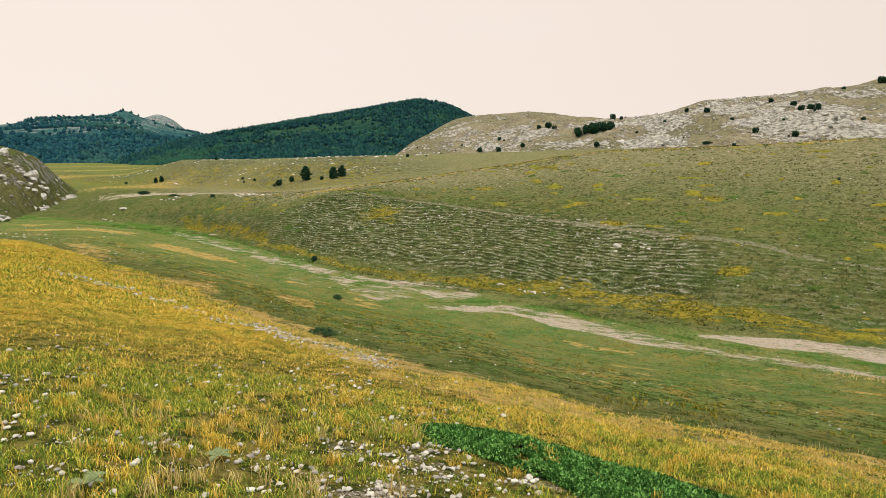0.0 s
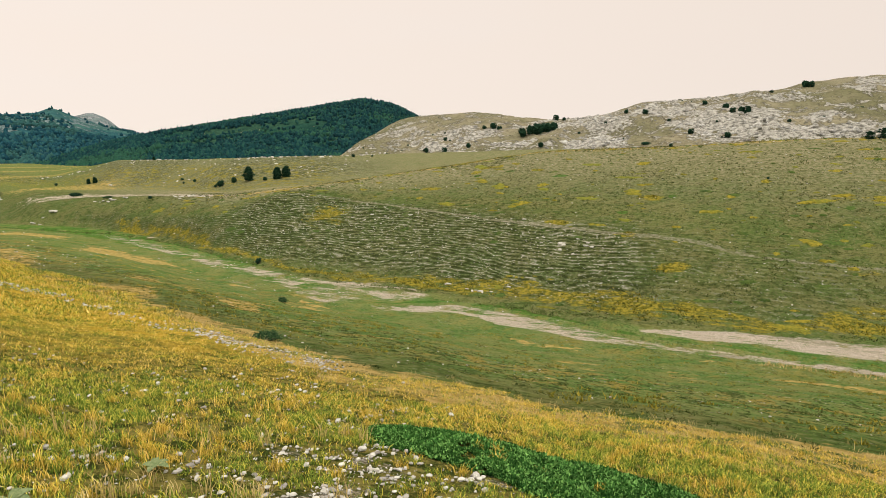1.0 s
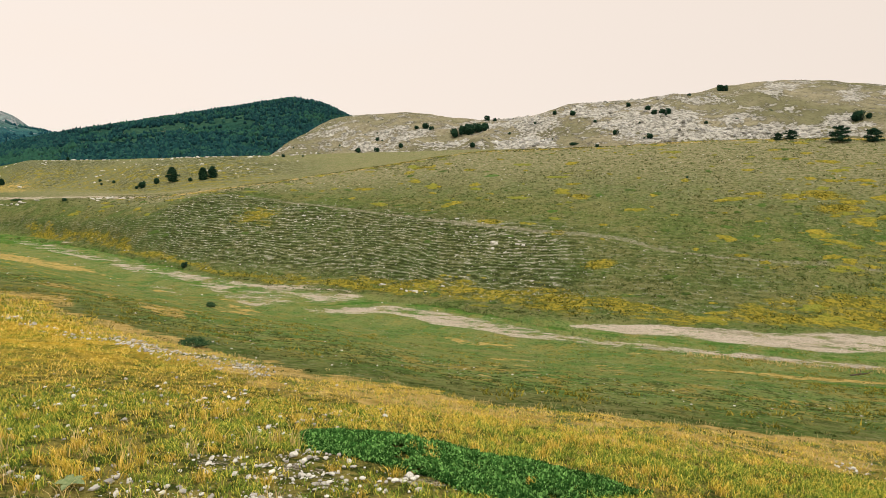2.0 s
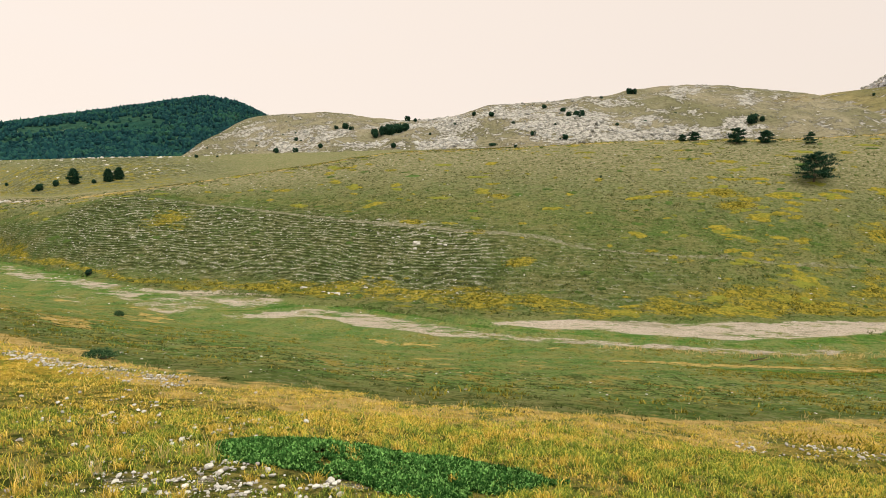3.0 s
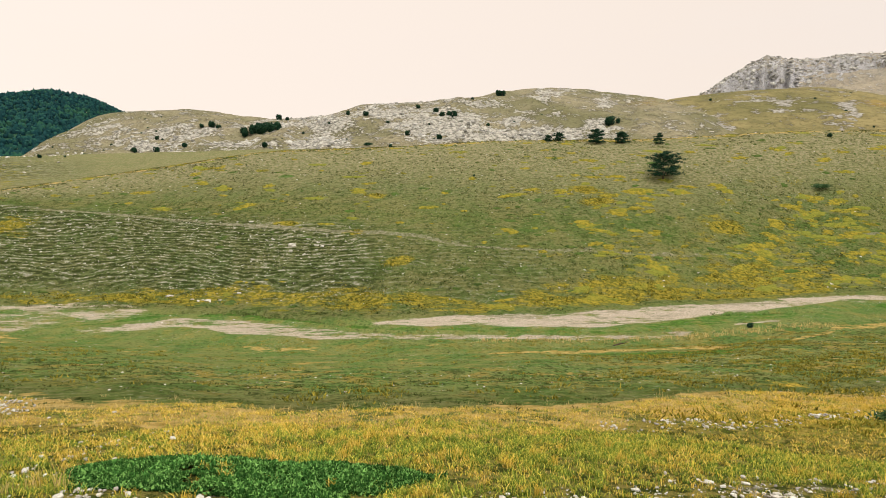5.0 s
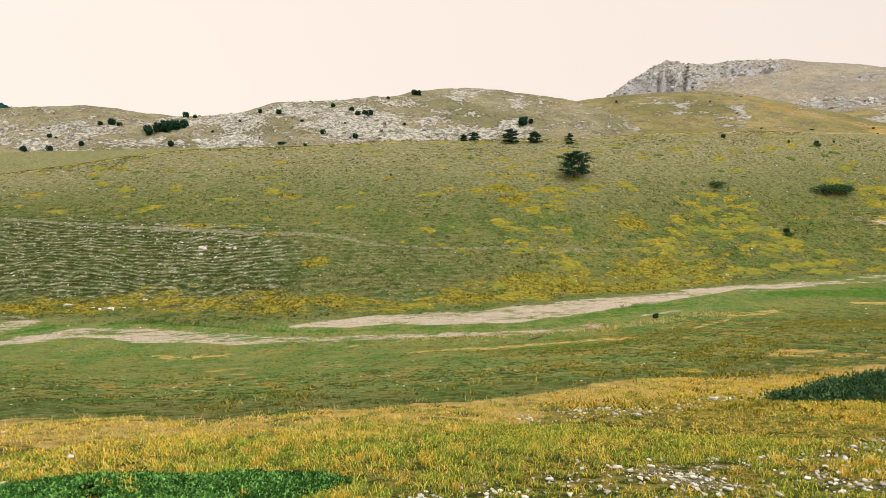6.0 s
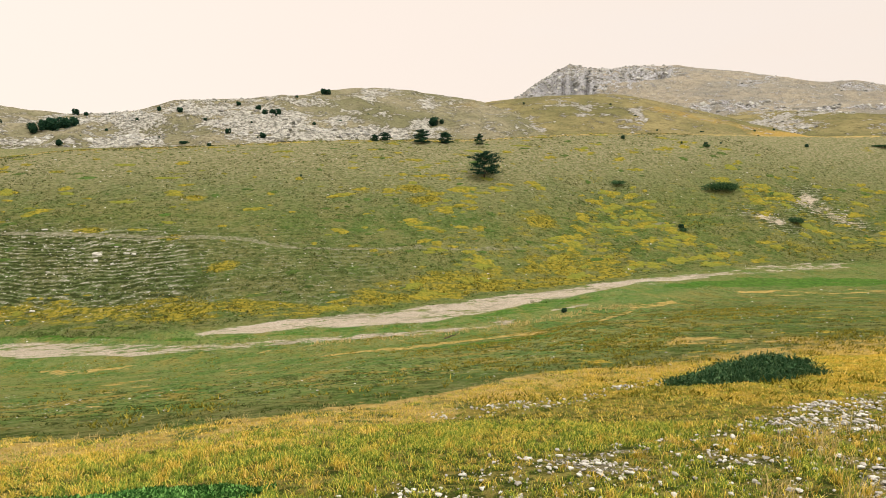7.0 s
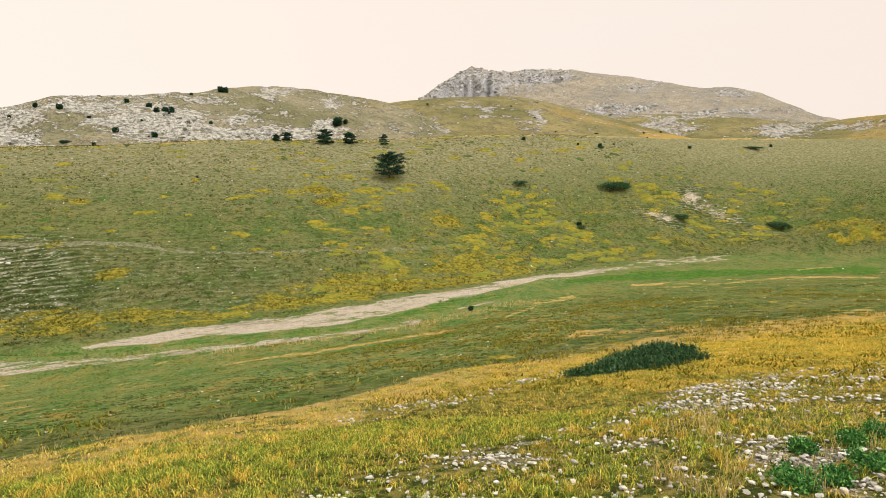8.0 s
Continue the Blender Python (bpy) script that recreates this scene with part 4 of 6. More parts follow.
hill("rocky_hill", [ROCKY_FOOT, ROCKY_MID, ROCKY_RIDGE], 440, 150, 7.0, lambda b, e: 0.27 + 0.95 * patches(b, e, ROCKY_SPOTS) * (1 - 0.85 * patches(b, e, ((3.4, 2.1, 1.3, 1.0, 1.0),))),
     lambda b, e: 0.14 + 0.24 * bump(e, 1.2, 0.2, 0.3) + patches(b, e, ((-15.0, 3.9, 3.0, 0.3, 0.3), (-21.0, 4.6, 3.0, 0.4, 0.35))), ROCKY,
     "grazed hill with pale limestone outcrops and scattered shrubs", "hill", crag=4.5, seed=1, teeth=2.6)
hill("grassy_knoll", [KNOLL_FOOT, KNOLL_RIDGE], 240, 90, 2.5, lambda b, e: 0.17 + patches(b, e, KNOLL_SPOTS),
     lambda b, e: 0.10 + 0.42 * bump(b - 4.2 * (e - 3.0), -40.2, 0.5, 2.0) * step(-b, 33, 37) + 0.36 * bump(e, 1.5, 0.15, 0.35) * step(-b, 24, 28), KNOLL,
     "rounded grassy knoll with small rock outcrops", "hill", crag=3.0, seed=2, teeth=0.8)
hill("bare_spur", [SPUR_FOOT, SPUR_RIDGE], 240, 100, 4.0, lambda b, e: 0.13 + patches(b, e, SPUR_SPOTS),
     lambda b, e: 0.28 + 0.25 * step(-b, 56, 60), KNOLL, "low grassy spur with grey rock bands below mountain", "hill", crag=6.0, seed=3)
hill("bare_mountain", [PEAK_FOOT, PEAK_MID, PEAK_RIDGE], 400, 140, 18.0, lambda b, e: 0.15 + patches(b, e, PEAK_SPOTS),
     lambda b, e: 0.12 + patches(b, e, ((-38.5, 4.6, 2.0, 0.6, 0.3), (-43.0, 3.0, 4.0, 0.5, 0.3))), PEAK,
     "bare grey mountain with craggy limestone summit", "mountain", crag=16.0, seed=4, ribs=70.0, teeth=9.0)
hill("wooded_mountain", [FOREST_FOOT, FOREST_MID, FOREST_RIDGE], 300, 110, 12.0, lambda b, e: 0.02 + patches(b, e, ((27.2, 4.9, 1.8, 0.3, 0.4),)), lambda b, e: 0.05 + 0 * b, WOODED,
     "rounded mountain covered in dark green forest", "mountain", floor=-8, seed=5)
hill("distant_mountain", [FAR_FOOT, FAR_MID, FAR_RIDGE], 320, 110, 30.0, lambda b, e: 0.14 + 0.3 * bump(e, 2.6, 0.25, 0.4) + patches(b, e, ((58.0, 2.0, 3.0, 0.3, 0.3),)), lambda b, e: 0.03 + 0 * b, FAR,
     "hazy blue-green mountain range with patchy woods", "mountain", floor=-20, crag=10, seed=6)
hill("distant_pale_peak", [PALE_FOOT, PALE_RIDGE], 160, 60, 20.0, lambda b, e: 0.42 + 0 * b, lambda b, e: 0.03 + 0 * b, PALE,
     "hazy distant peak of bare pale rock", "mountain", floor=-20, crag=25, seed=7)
hill("rocky_bluff", [LKNOLL_FOOT, LKNOLL_RIDGE], 160, 90, 1.6, lambda b, e: 0.14 + 0.34 * bump(e, -1.0, 0.6, 1.2), lambda b, e: 0.10 + 0 * b, BLUFF,
     "steep grassy bluff with grey limestone ledges", "hill", floor=-7, crag=2.2, seed=8)


def hill_z(name, x, y):
    """The height of a hill's surface over a place."""
    b, R, Z, _ = HILLS[name]
    c = int(np.clip(np.interp(bearing_of(x, y), b, np.arange(len(b))), 0, len(b) - 1))
    return float(np.interp(math.hypot(x, y), R[:, c], Z[:, c]))

# ---------------------------------------------------------------- mesh helpers
def soup(name, verts, faces, tip, material, parent=None, label="", smooth=False):
    """One mesh out of many small loose triangles; tip runs from root to end of each blade or leaf, or from shaded low
    to light high in a bush, mat or far crown.
    """
    me = bpy.data.meshes.new(name)
    verts, faces = np.asarray(verts, np.float32), np.asarray(faces, np.int32)
    me.vertices.add(len(verts))
    me.vertices.foreach_set("co", verts.ravel())
    me.loops.add(faces.size)
    me.loops.foreach_set("vertex_index", faces.ravel())
    me.polygons.add(len(faces))
    me.polygons.foreach_set("loop_start", (np.arange(len(faces)) * 3).astype(np.int32))
    me.polygons.foreach_set("loop_total", np.full(len(faces), 3, np.int32))
    me.polygons.foreach_set("use_smooth", np.full(len(faces), smooth))
    if tip is not None:
        a = me.attributes.new("tip", "FLOAT", "POINT")
        a.data.foreach_set("value", np.asarray(tip, np.float32))
    me.update(calc_edges=True)
    me.materials.append(material)
    ob = new(name, me)
    if parent:
        ob.parent = parent
    if label:
        tagged(ob, label)
    return ob


def part(name, bm, material, parent, label="", smooth=True):
    me = bpy.data.meshes.new(name)
    bm.to_mesh(me)
    bm.free()
    for f in me.polygons:
        f.use_smooth = smooth
    me.materials.append(material)
    ob = new(name, me)
    ob.parent = parent
    if label:
        tagged(ob, label)
    return ob


def thing(name, label, category, group="", x=0.0, y=0.0, z=0.0):
    ob = new(name)
    ob.empty_display_size = 0.2
    ob.location = (x, y, z)
    return tagged(ob, label, category, group)


def tube(bm, pts, radii, sides=7):
    """A tapered tube along points, closed at its end."""
    rings = []
    for i, (p, r) in enumerate(zip(pts, radii)):
        d = (Vector(pts[min(i + 1, len(pts) - 1)]) - Vector(pts[max(i - 1, 0)])).normalized()
        q = d.to_track_quat("Z", "Y")
        rings.append([bm.verts.new(Vector(p) + q @ Vector((r * math.cos(a), r * math.sin(a), 0))) for a in (2 * math.pi * k / sides for k in range(sides))])
    for a, b in zip(rings, rings[1:]):
        for k in range(sides):
            bm.faces.new((a[k], a[(k + 1) % sides], b[(k + 1) % sides], b[k]))
    bm.faces.new(rings[-1])
    return bm


def blades(x, y, z, height, width, lean, rng, bend=True):
    """Grass blades at the given roots: each tapers and leans over; arrays of places, heights and widths."""
    n = len(x)
    a = rng.uniform(0, 2 * math.pi, n)
    f = rng.uniform(0, 2 * math.pi, n)
    l = lean * rng.uniform(0.2, 1.0, n) * height
    root = np.stack([x, y, z], -1)
    side = np.stack([np.cos(f), np.sin(f), np.zeros(n)], -1) * (width * 0.5)[:, None]
    lean_v = np.stack([np.cos(a), np.sin(a), np.zeros(n)], -1) * l[:, None]
    up = np.stack([np.zeros(n), np.zeros(n), height], -1)
    if not bend:
        v = np.stack([root - side, root + side, root + up + lean_v], 1)
        i = np.arange(n)[:, None] * 3
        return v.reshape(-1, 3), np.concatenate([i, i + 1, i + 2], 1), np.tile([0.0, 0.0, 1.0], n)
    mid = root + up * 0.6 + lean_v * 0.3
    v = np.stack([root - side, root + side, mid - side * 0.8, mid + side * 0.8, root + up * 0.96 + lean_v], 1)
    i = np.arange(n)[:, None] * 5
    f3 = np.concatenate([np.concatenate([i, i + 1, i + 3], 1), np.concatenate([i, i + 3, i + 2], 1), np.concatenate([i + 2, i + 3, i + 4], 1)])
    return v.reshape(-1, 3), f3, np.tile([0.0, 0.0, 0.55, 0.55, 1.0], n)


def leaf_triangles(centres, size, rng, rise=0.35, wide=0.28):
    """Small leaf or needle triangles pointing every way from the given centres."""
    n = len(centres)
    d = rng.normal(size=(n, 3))
    d[:, 2] += rise
    d /= np.linalg.norm(d, axis=1)[:, None]
    s = np.cross(d, rng.normal(size=(n, 3)))
    s /= np.linalg.norm(s, axis=1)[:, None] + 1e-9
    size = np.broadcast_to(size, (n,)) * rng.uniform(0.6, 1.3, n)
    v = np.stack([centres - s * (size * wide)[:, None], centres + s * (size * wide)[:, None], centres + d * size[:, None]], 1)
    i = np.arange(n)[:, None] * 3
    return v.reshape(-1, 3), np.concatenate([i, i + 1, i + 2], 1)


def scatter(rng, n, b0, b1, r0, r1):
    """Random places, even in area, within bearings and ranges."""
    b, r = rng.uniform(b0, b1, n), np.sqrt(rng.uniform(r0 * r0, r1 * r1, n))
    return -r * np.sin(np.radians(b)), r * np.cos(np.radians(b)), b, r


# ---------------------------------------------------------------- pines
def make_pine(height, spread, bare, levels, seed, label, group, leaf=0.20, density=1.0, flat=0.55, limbs=True):
    """A mountain pine: trunk, whorls of limbs, and a crown of needle tufts on plates."""
    rng = np.random.default_rng(seed)
    tree = thing("pine_tree", label, "tree", group)
    lean = rng.uniform(-0.04, 0.04, 2) * height
    spine = [(lean[0] * t * t, lean[1] * t * t, -0.3 + (height * 0.86 + 0.3) * t) for t in np.linspace(0, 1, 7)]
    r0 = 0.028 * height + 0.02
    part("trunk", tube(bmesh.new(), spine, [r0 * (1 - 0.88 * t) for t in np.linspace(0, 1, 7)], 8), BARK, tree)
    centres = []
    for i in range(levels):
        t = i / max(1, levels - 1)
        z = height * (bare + (0.86 - bare) * t)
        reach = spread * 0.5 * float(np.interp(t, [0, 0.3, 0.7, 1], [0.88, 1.0, 0.74, 0.30]))
        n = int(rng.integers(5, 8)) if t < 0.85 else 4
        turn = rng.uniform(0, 6.28)
        for k in range(n):
            a = turn + 6.283 * k / n + rng.uniform(-0.3, 0.3)
            l = reach * rng.uniform(0.65, 1.12)
            rise = l * (0.08 + 0.40 * t) * rng.uniform(0.75, 1.15)
            z = height * (bare + (0.86 - bare) * min(1.0, max(0.0, t + rng.uniform(-0.6, 0.6) / levels)))
            base = np.array([lean[0] * (z / height) ** 2, lean[1] * (z / height) ** 2, z])
            end = base + np.array([math.cos(a) * l, math.sin(a) * l, rise])
            mid = base * 0.5 + end * 0.5 + np.array([0, 0, -0.06 * l])
            if limbs and l > 0.3:
                part("limb", tube(bmesh.new(), [base, mid, end], [0.012 * height * (1 - 0.6 * t), 0.007 * height, 0.003 * height], 5), BARK, tree)
            m = int((9 + 30 * l / max(spread, 0.1)) * density)
            for q in (0.50, 0.78, 1.0):
                hub = base * (1 - q) + end * q + np.array([rng.normal() * 0.10 * l, rng.normal() * 0.10 * l, 0.04 * l])
                centres.append(hub + rng.normal(size=(m, 3)) * np.array([0.16, 0.16, 0.13 * flat]) * l)
    centres = np.concatenate(centres)
    many = np.repeat(centres, 5, 0) + rng.normal(size=(len(centres) * 5, 3)) * leaf * 0.35
    v, f = leaf_triangles(many, leaf, rng, 0.5)
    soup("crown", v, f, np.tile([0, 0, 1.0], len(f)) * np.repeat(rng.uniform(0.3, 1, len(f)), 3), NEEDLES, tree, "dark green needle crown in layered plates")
    return tree


def make_shrub(width, depth, height, count, leaf, seed, label, group, material, name="shrub", lobes=6, stems=5):
    """A bush: a few stems and an uneven crown of many leaves with gaps."""
    rng = np.random.default_rng(seed)
    bush = thing(name, label, "bush", group)
    for k in range(stems):
        a = rng.uniform(0, 6.28)
        e = (math.cos(a) * width * 0.28, math.sin(a) * depth * 0.28, height * rng.uniform(0.5, 0.8))
        part("stem", tube(bmesh.new(), [(0, 0, -0.1), (e[0] * 0.4, e[1] * 0.4, e[2] * 0.5), e], [0.02 * height + 0.01, 0.014 * height + 0.006, 0.004], 5), BARK, bush)
    pts = []
    for k in range(lobes):
        a, q = rng.uniform(0, 6.28), math.sqrt(rng.uniform(0, 1)) * 0.62
        cx, cy = math.cos(a) * q * width * 0.5, math.sin(a) * q * depth * 0.5
        top = height * (1.0 - 0.45 * q * q) * rng.uniform(0.7, 1.0)
        n = count // lobes
        d = rng.normal(size=(n, 3))
        d /= np.linalg.norm(d, axis=1)[:, None]
        rad = rng.uniform(0.55, 1.0, n)[:, None] ** 0.5
        s = np.array([width * 0.27 * rng.uniform(0.7, 1.1), depth * 0.27 * rng.uniform(0.7, 1.1), top * 0.5])
        pts.append(np.array([cx, cy, top * 0.52]) + d * rad * s)
    pts = np.concatenate(pts)
    pts = pts[pts[:, 2] > 0.02]
    v, f = leaf_triangles(pts, leaf, rng, 0.4)
    # shade in the leaf colour: foliage darkens towards the bush's foot
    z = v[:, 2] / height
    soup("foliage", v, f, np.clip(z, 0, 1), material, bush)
    return bush


PINE_LABEL = "dark green mountain pine with layered spreading boughs on slope"
lone_pine = make_pine(3.9, 5.0, 0.15, 6, 3, "broad dark pine standing alone on open grassy slope", "", 0.16, 1.25, 0.26)
lone_pine.matrix_basis = pose(34.5, 86.1, float(ground_z(34.5, 86.1)[0]), 0, 0, 40)

crest_a = make_pine(2.5, 2.7, 0.10, 5, 11, PINE_LABEL, "pines along the crest", 0.14, 1.2, 0.4)
crest_b = make_pine(2.0, 2.3, 0.08, 5, 12, PINE_LABEL, "pines along the crest", 0.14, 1.1, 0.4)
crest_c = make_pine(1.9, 1.9, 0.10, 4, 13, PINE_LABEL, "pines along the crest", 0.12, 0.6, 0.2)
crest_a.matrix_basis = pose(30.1, 103.9, float(ground_z(30.1, 103.9)[0]) - 0.05)
crest_b.matrix_basis = pose(34.4, 103.9, float(ground_z(34.4, 103.9)[0]) - 0.05)
crest_c.matrix_basis = pose(39.7, 101.5, float(ground_z(39.7, 101.5)[0]) - 0.05)
for x, y, s, r in ((23.1, 108.8, 0.62, 20), (25.2, 110.4, 0.78, 130)):
    copy_thing(crest_b, pose(x, y, float(ground_z(x, y)[0]) - 0.05, 0, 0, r) @ Matrix.Scale(s, 4))

bench_a = make_pine(4.2, 2.2, 0.10, 9, 21, "upright dark pine beside rocks on the bench", "pines on the bench", 0.24, 1.1, 0.35)
bench_b = make_pine(3.2, 2.0, 0.06, 8, 22, "upright dark pine beside rocks on the bench", "pines on the bench", 0.24, 1.1, 0.35)
bench_a.matrix_basis = pose(-109.8, 135.2, float(ground_z(-109.8, 135.2)[0]) - 0.1)
bench_b.matrix_basis = pose(-99.8, 134.1, float(ground_z(-99.8, 134.1)[0]) - 0.1)
for x, y, s in ((-98.4, 135.9, 0.95), (-212.2, 169.9, 0.62), (-209.5, 170.5, 0.75), (-207.1, 196.6, 0.5)):
    copy_thing(bench_b, pose(x, y, float(ground_z(x, y)[0]) - 0.1, 0, 0, x * 7) @ Matrix.Scale(s, 4))

# ---------------------------------------------------------------- shrubs on slopes and hills
SHRUB_LABEL = "dark green rounded shrub scattered on rocky pasture"
bush_a = make_shrub(3.2, 3.0, 2.6, 1500, 0.42, 31, SHRUB_LABEL, "shrubs on the rocky hill", LEAVES)
bush_b = make_shrub(2.2, 2.2, 2.6, 1100, 0.40, 32, SHRUB_LABEL, "shrubs on the rocky hill", LEAVES, lobes=4)
bush_c = make_shrub(4.6, 3.6, 1.8, 1500, 0.42, 33, SHRUB_LABEL, "shrubs on the rocky hill", LEAVES, lobes=8)


def set_on_hill(master, name, x, y, s, turn, first=False):
    m = pose(x, y, hill_z(name, x, y) - 0.15, 0, 0, turn) @ Matrix.Scale(s, 4)
    if first:
        master.matrix_basis = m
        return master
    return copy_thing(master, m @ Matrix.Scale(1.4, 4))


def place_first(master, x, y, s=1.0, turn=0):
    master.matrix_basis = pose(x, y, float(ground_z(x, y)[0]) - 0.05, 0, 0, turn)


place_first(bush_a, -117.7, 134.0)
place_first(bush_b, -115.6, 136.2, 1, 40)
bush_a.scale = bush_b.scale = (0.7, 0.7, 0.7)
place_first(bush_c, -129.7, 100.4, 1, 40)
bush_c.scale = (0.55, 0.55, 0.55)
# on open ground: x, y, size
for k, (x, y, s) in enumerate(((-119.8, 134.2, 0.5), (-147.3, 150.8, 0.45), (-97.7, 91.1, 0.4), (-96.7, 167.2, 0.6), (-90.5, 168.0, 0.35), (-51.3, 64.4, 0.42), (-103.4, 134.0, 0.6),
                               (-4.3, 113.8, 0.4), (66.8, 99.5, 0.42), (82.2, 95.9, 0.42), (77.5, 96.9, 0.3), (103.1, 93.2, 0.38), (123.3, 89.8, 0.35), (8.4, 89.1, 0.22), (58.3, 71.9, 0.40),
                               (25.9, 45.9, 0.26), (86.0, 96.5, 0.25), (-141.0, 149.0, 0.5), (-152.0, 155.0, 0.5), (-222.0, 178.0, 0.6), (-230.0, 170.0, 0.6))):
    src = (bush_a, bush_b, bush_a)[k % 3]
    tagged(copy_thing(src, pose(x, y, float(ground_z(x, y)[0]) - 0.05, 0, 0, k * 67) @ Matrix.Scale(s, 4)), "small dark green shrub on the open grassy slope", "bush", "shrubs on the slopes")
# on the rocky hill: x, y, size
ROCKY_SHRUBS = ((-76.0, 301.6, 2.0), (-73.0, 305.0, 2.3), (-70.5, 310.0, 2.1), (-78.5, 300.0, 1.6), (-67.5, 314.0, 1.9), (-80.0, 303.0, 1.3), (-75.5, 359.0, 1.5), (-71.0, 362.0, 0.9),
                (-98.4, 314.2, 1.3), (-94.5, 312.0, 1.1), (-103.0, 312.0, 0.9), (-123.2, 283.4, 1.1), (-112.2, 280.9, 1.1), (-119.0, 300.0, 0.8), (-58.9, 253.4, 0.9),
                (-2.7, 249.3, 0.9), (9.2, 247.2, 0.9), (15.5, 292.0, 1.1), (18.2, 291.0, 1.2), (13.0, 293.0, 1.0), (10.9, 302.9, 1.1), (-33.9, 328.6, 1.0), (-23.5, 308.2, 1.0),
                (1.5, 322.6, 0.9), (49.7, 378.3, 1.6), (52.2, 377.0, 1.5), (92.8, 296.2, 1.9), (96.0, 297.0, 1.1), (-100.0, 281.0, 0.9), (-140.0, 275.0, 0.7),
                (20.0, 262.0, 0.6), (31.0, 268.0, 0.6), (-12.0, 290.0, 0.6), (-40.0, 300.0, 0.6), (-50.0, 290.0, 0.5), (60.0, 300.0, 0.6), (44.0, 280.0, 0.6), (75.0, 290.0, 0.6), (30.0, 330.0, 0.7))
for k, (x, y, s) in enumerate(ROCKY_SHRUBS):
    src = (bush_b, bush_a, bush_a)[k % 3]
    tagged(set_on_hill(src, "rocky_hill", x, y, s, k * 53), SHRUB_LABEL, "bush", "shrubs on the rocky hill")
tagged(set_on_hill(bush_c, "rocky_hill", -17.8, 245.7, 0.95, 10), "low wide dark shrub at the foot of the rocky hill", "bush", "shrubs on the rocky hill")
rng_h = np.random.default_rng(77)
for k in range(26):
    b, t = rng_h.uniform(-6, 30), rng_h.uniform(0.15, 0.9)
    x, y, z = on_hill("rocky_hill", b, t)
    copy_thing((bush_a, bush_b)[k % 2], pose(x, y, z - 0.15, 0, 0, k * 40) @ Matrix.Scale(rng_h.uniform(0.3, 0.6), 4))
for k in range(16):
    b, t = rng_h.uniform(-46, -22), rng_h.uniform(0.1, 0.7)
    x, y, z = on_hill("grassy_knoll", b, t)
    tagged(copy_thing((bush_c, bush_b)[k % 2], pose(x, y, z - 0.1, 0, 0, k * 40) @ Matrix.Scale(rng_h.uniform(0.4, 1.0), 4)), "low dark shrub on the grassy knoll", "bush", "shrubs on the knoll")

# ---------------------------------------------------------------- junipers
def make_juniper(width, depth, height, sprays, seed, label, group="", sprig=0.13, per=16):
    """A spreading juniper: feathery sprays that rise and droop out of a low mound."""
    rng = np.random.default_rng(seed)
    ob = thing("juniper_bush", label, "bush", group)
    for k in range(6):
        a = 6.283 * k / 6 + rng.uniform(-0.3, 0.3)
        part("branch", tube(bmesh.new(), [(0, 0, -0.05), (math.cos(a) * width * 0.2, math.sin(a) * depth * 0.2, height * 0.25), (math.cos(a) * width * 0.4, math.sin(a) * depth * 0.4, height * 0.4)], [0.04, 0.025, 0.008], 5), BARK, ob)
    cs, tips = [], []
    a, q = rng.uniform(0, 6.283, sprays), np.sqrt(rng.uniform(0, 1, sprays))
    ragged = 1 + 0.22 * np.sin(3 * a + seed) + 0.16 * np.sin(7 * a) + 0.10 * np.sin(13 * a + 2)
    root = np.stack([np.cos(a) * q * width * 0.42 * ragged, np.sin(a) * q * depth * 0.42 * ragged, height * (0.15 + 0.6 * (1 - q ** 2.5)) * rng.uniform(0.6, 1.1, sprays)], -1)
    out = np.stack([np.cos(a) + rng.normal(0, 0.5, sprays), np.sin(a) + rng.normal(0, 0.5, sprays), np.zeros(sprays)], -1)
    length = height * rng.uniform(0.5, 1.35, sprays)
    for j in range(per):
        u = (j + 0.5) / per
        c = root + out * (length * 0.7 * u)[:, None]
        c[:, 2] += length * (0.75 * u - 0.45 * u * u)
        cs.append(c + rng.normal(size=c.shape) * sprig * 0.35)
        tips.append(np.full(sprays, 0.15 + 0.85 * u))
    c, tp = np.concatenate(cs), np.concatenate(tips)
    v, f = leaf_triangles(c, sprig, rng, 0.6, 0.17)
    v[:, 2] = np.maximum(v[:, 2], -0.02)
    # sprays get darker towards their roots, painting the juniper's inner shade
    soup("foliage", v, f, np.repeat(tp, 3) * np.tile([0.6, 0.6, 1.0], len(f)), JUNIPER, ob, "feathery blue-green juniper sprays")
    return ob


big_juniper = make_juniper(3.2, 1.2, 0.25, 1500, 5, "low spreading green juniper in yellow grass", "", 0.085, 18)
big_juniper.matrix_basis = pose(10.15, 9.85, float(ground_z(10.15, 9.85)[0]) - 0.02, 4, -3, -6)
slope_juniper = make_juniper(5.2, 2.4, 1.15, 420, 6, "dark spreading juniper on the grassy slope", "slope junipers", 0.26, 12)
slope_juniper.matrix_basis = pose(73.2, 81.2, float(ground_z(73.2, 81.2)[0]) - 0.05)
for x, y, s, sz in ((55.9, 84.2, 0.6, 0.35), (77.3, 70.6, 0.55, 0.5), (57.9, 71.0, 0.3, 0.6), (81.7, 95.2, 0.3, 0.6), (-30.8, 41.3, 0.17, 0.9), (-111.0, 93.0, 0.35, 0.5), (94.0, 66.0, 0.8, 0.4), (118.0, 90.0, 0.7, 0.25)):
    copy_thing(slope_juniper, pose(x, y, float(ground_z(x, y)[0]) - 0.03, 0, 0, x) @ Matrix.Diagonal((s, s, s * sz / 0.5, 1)))
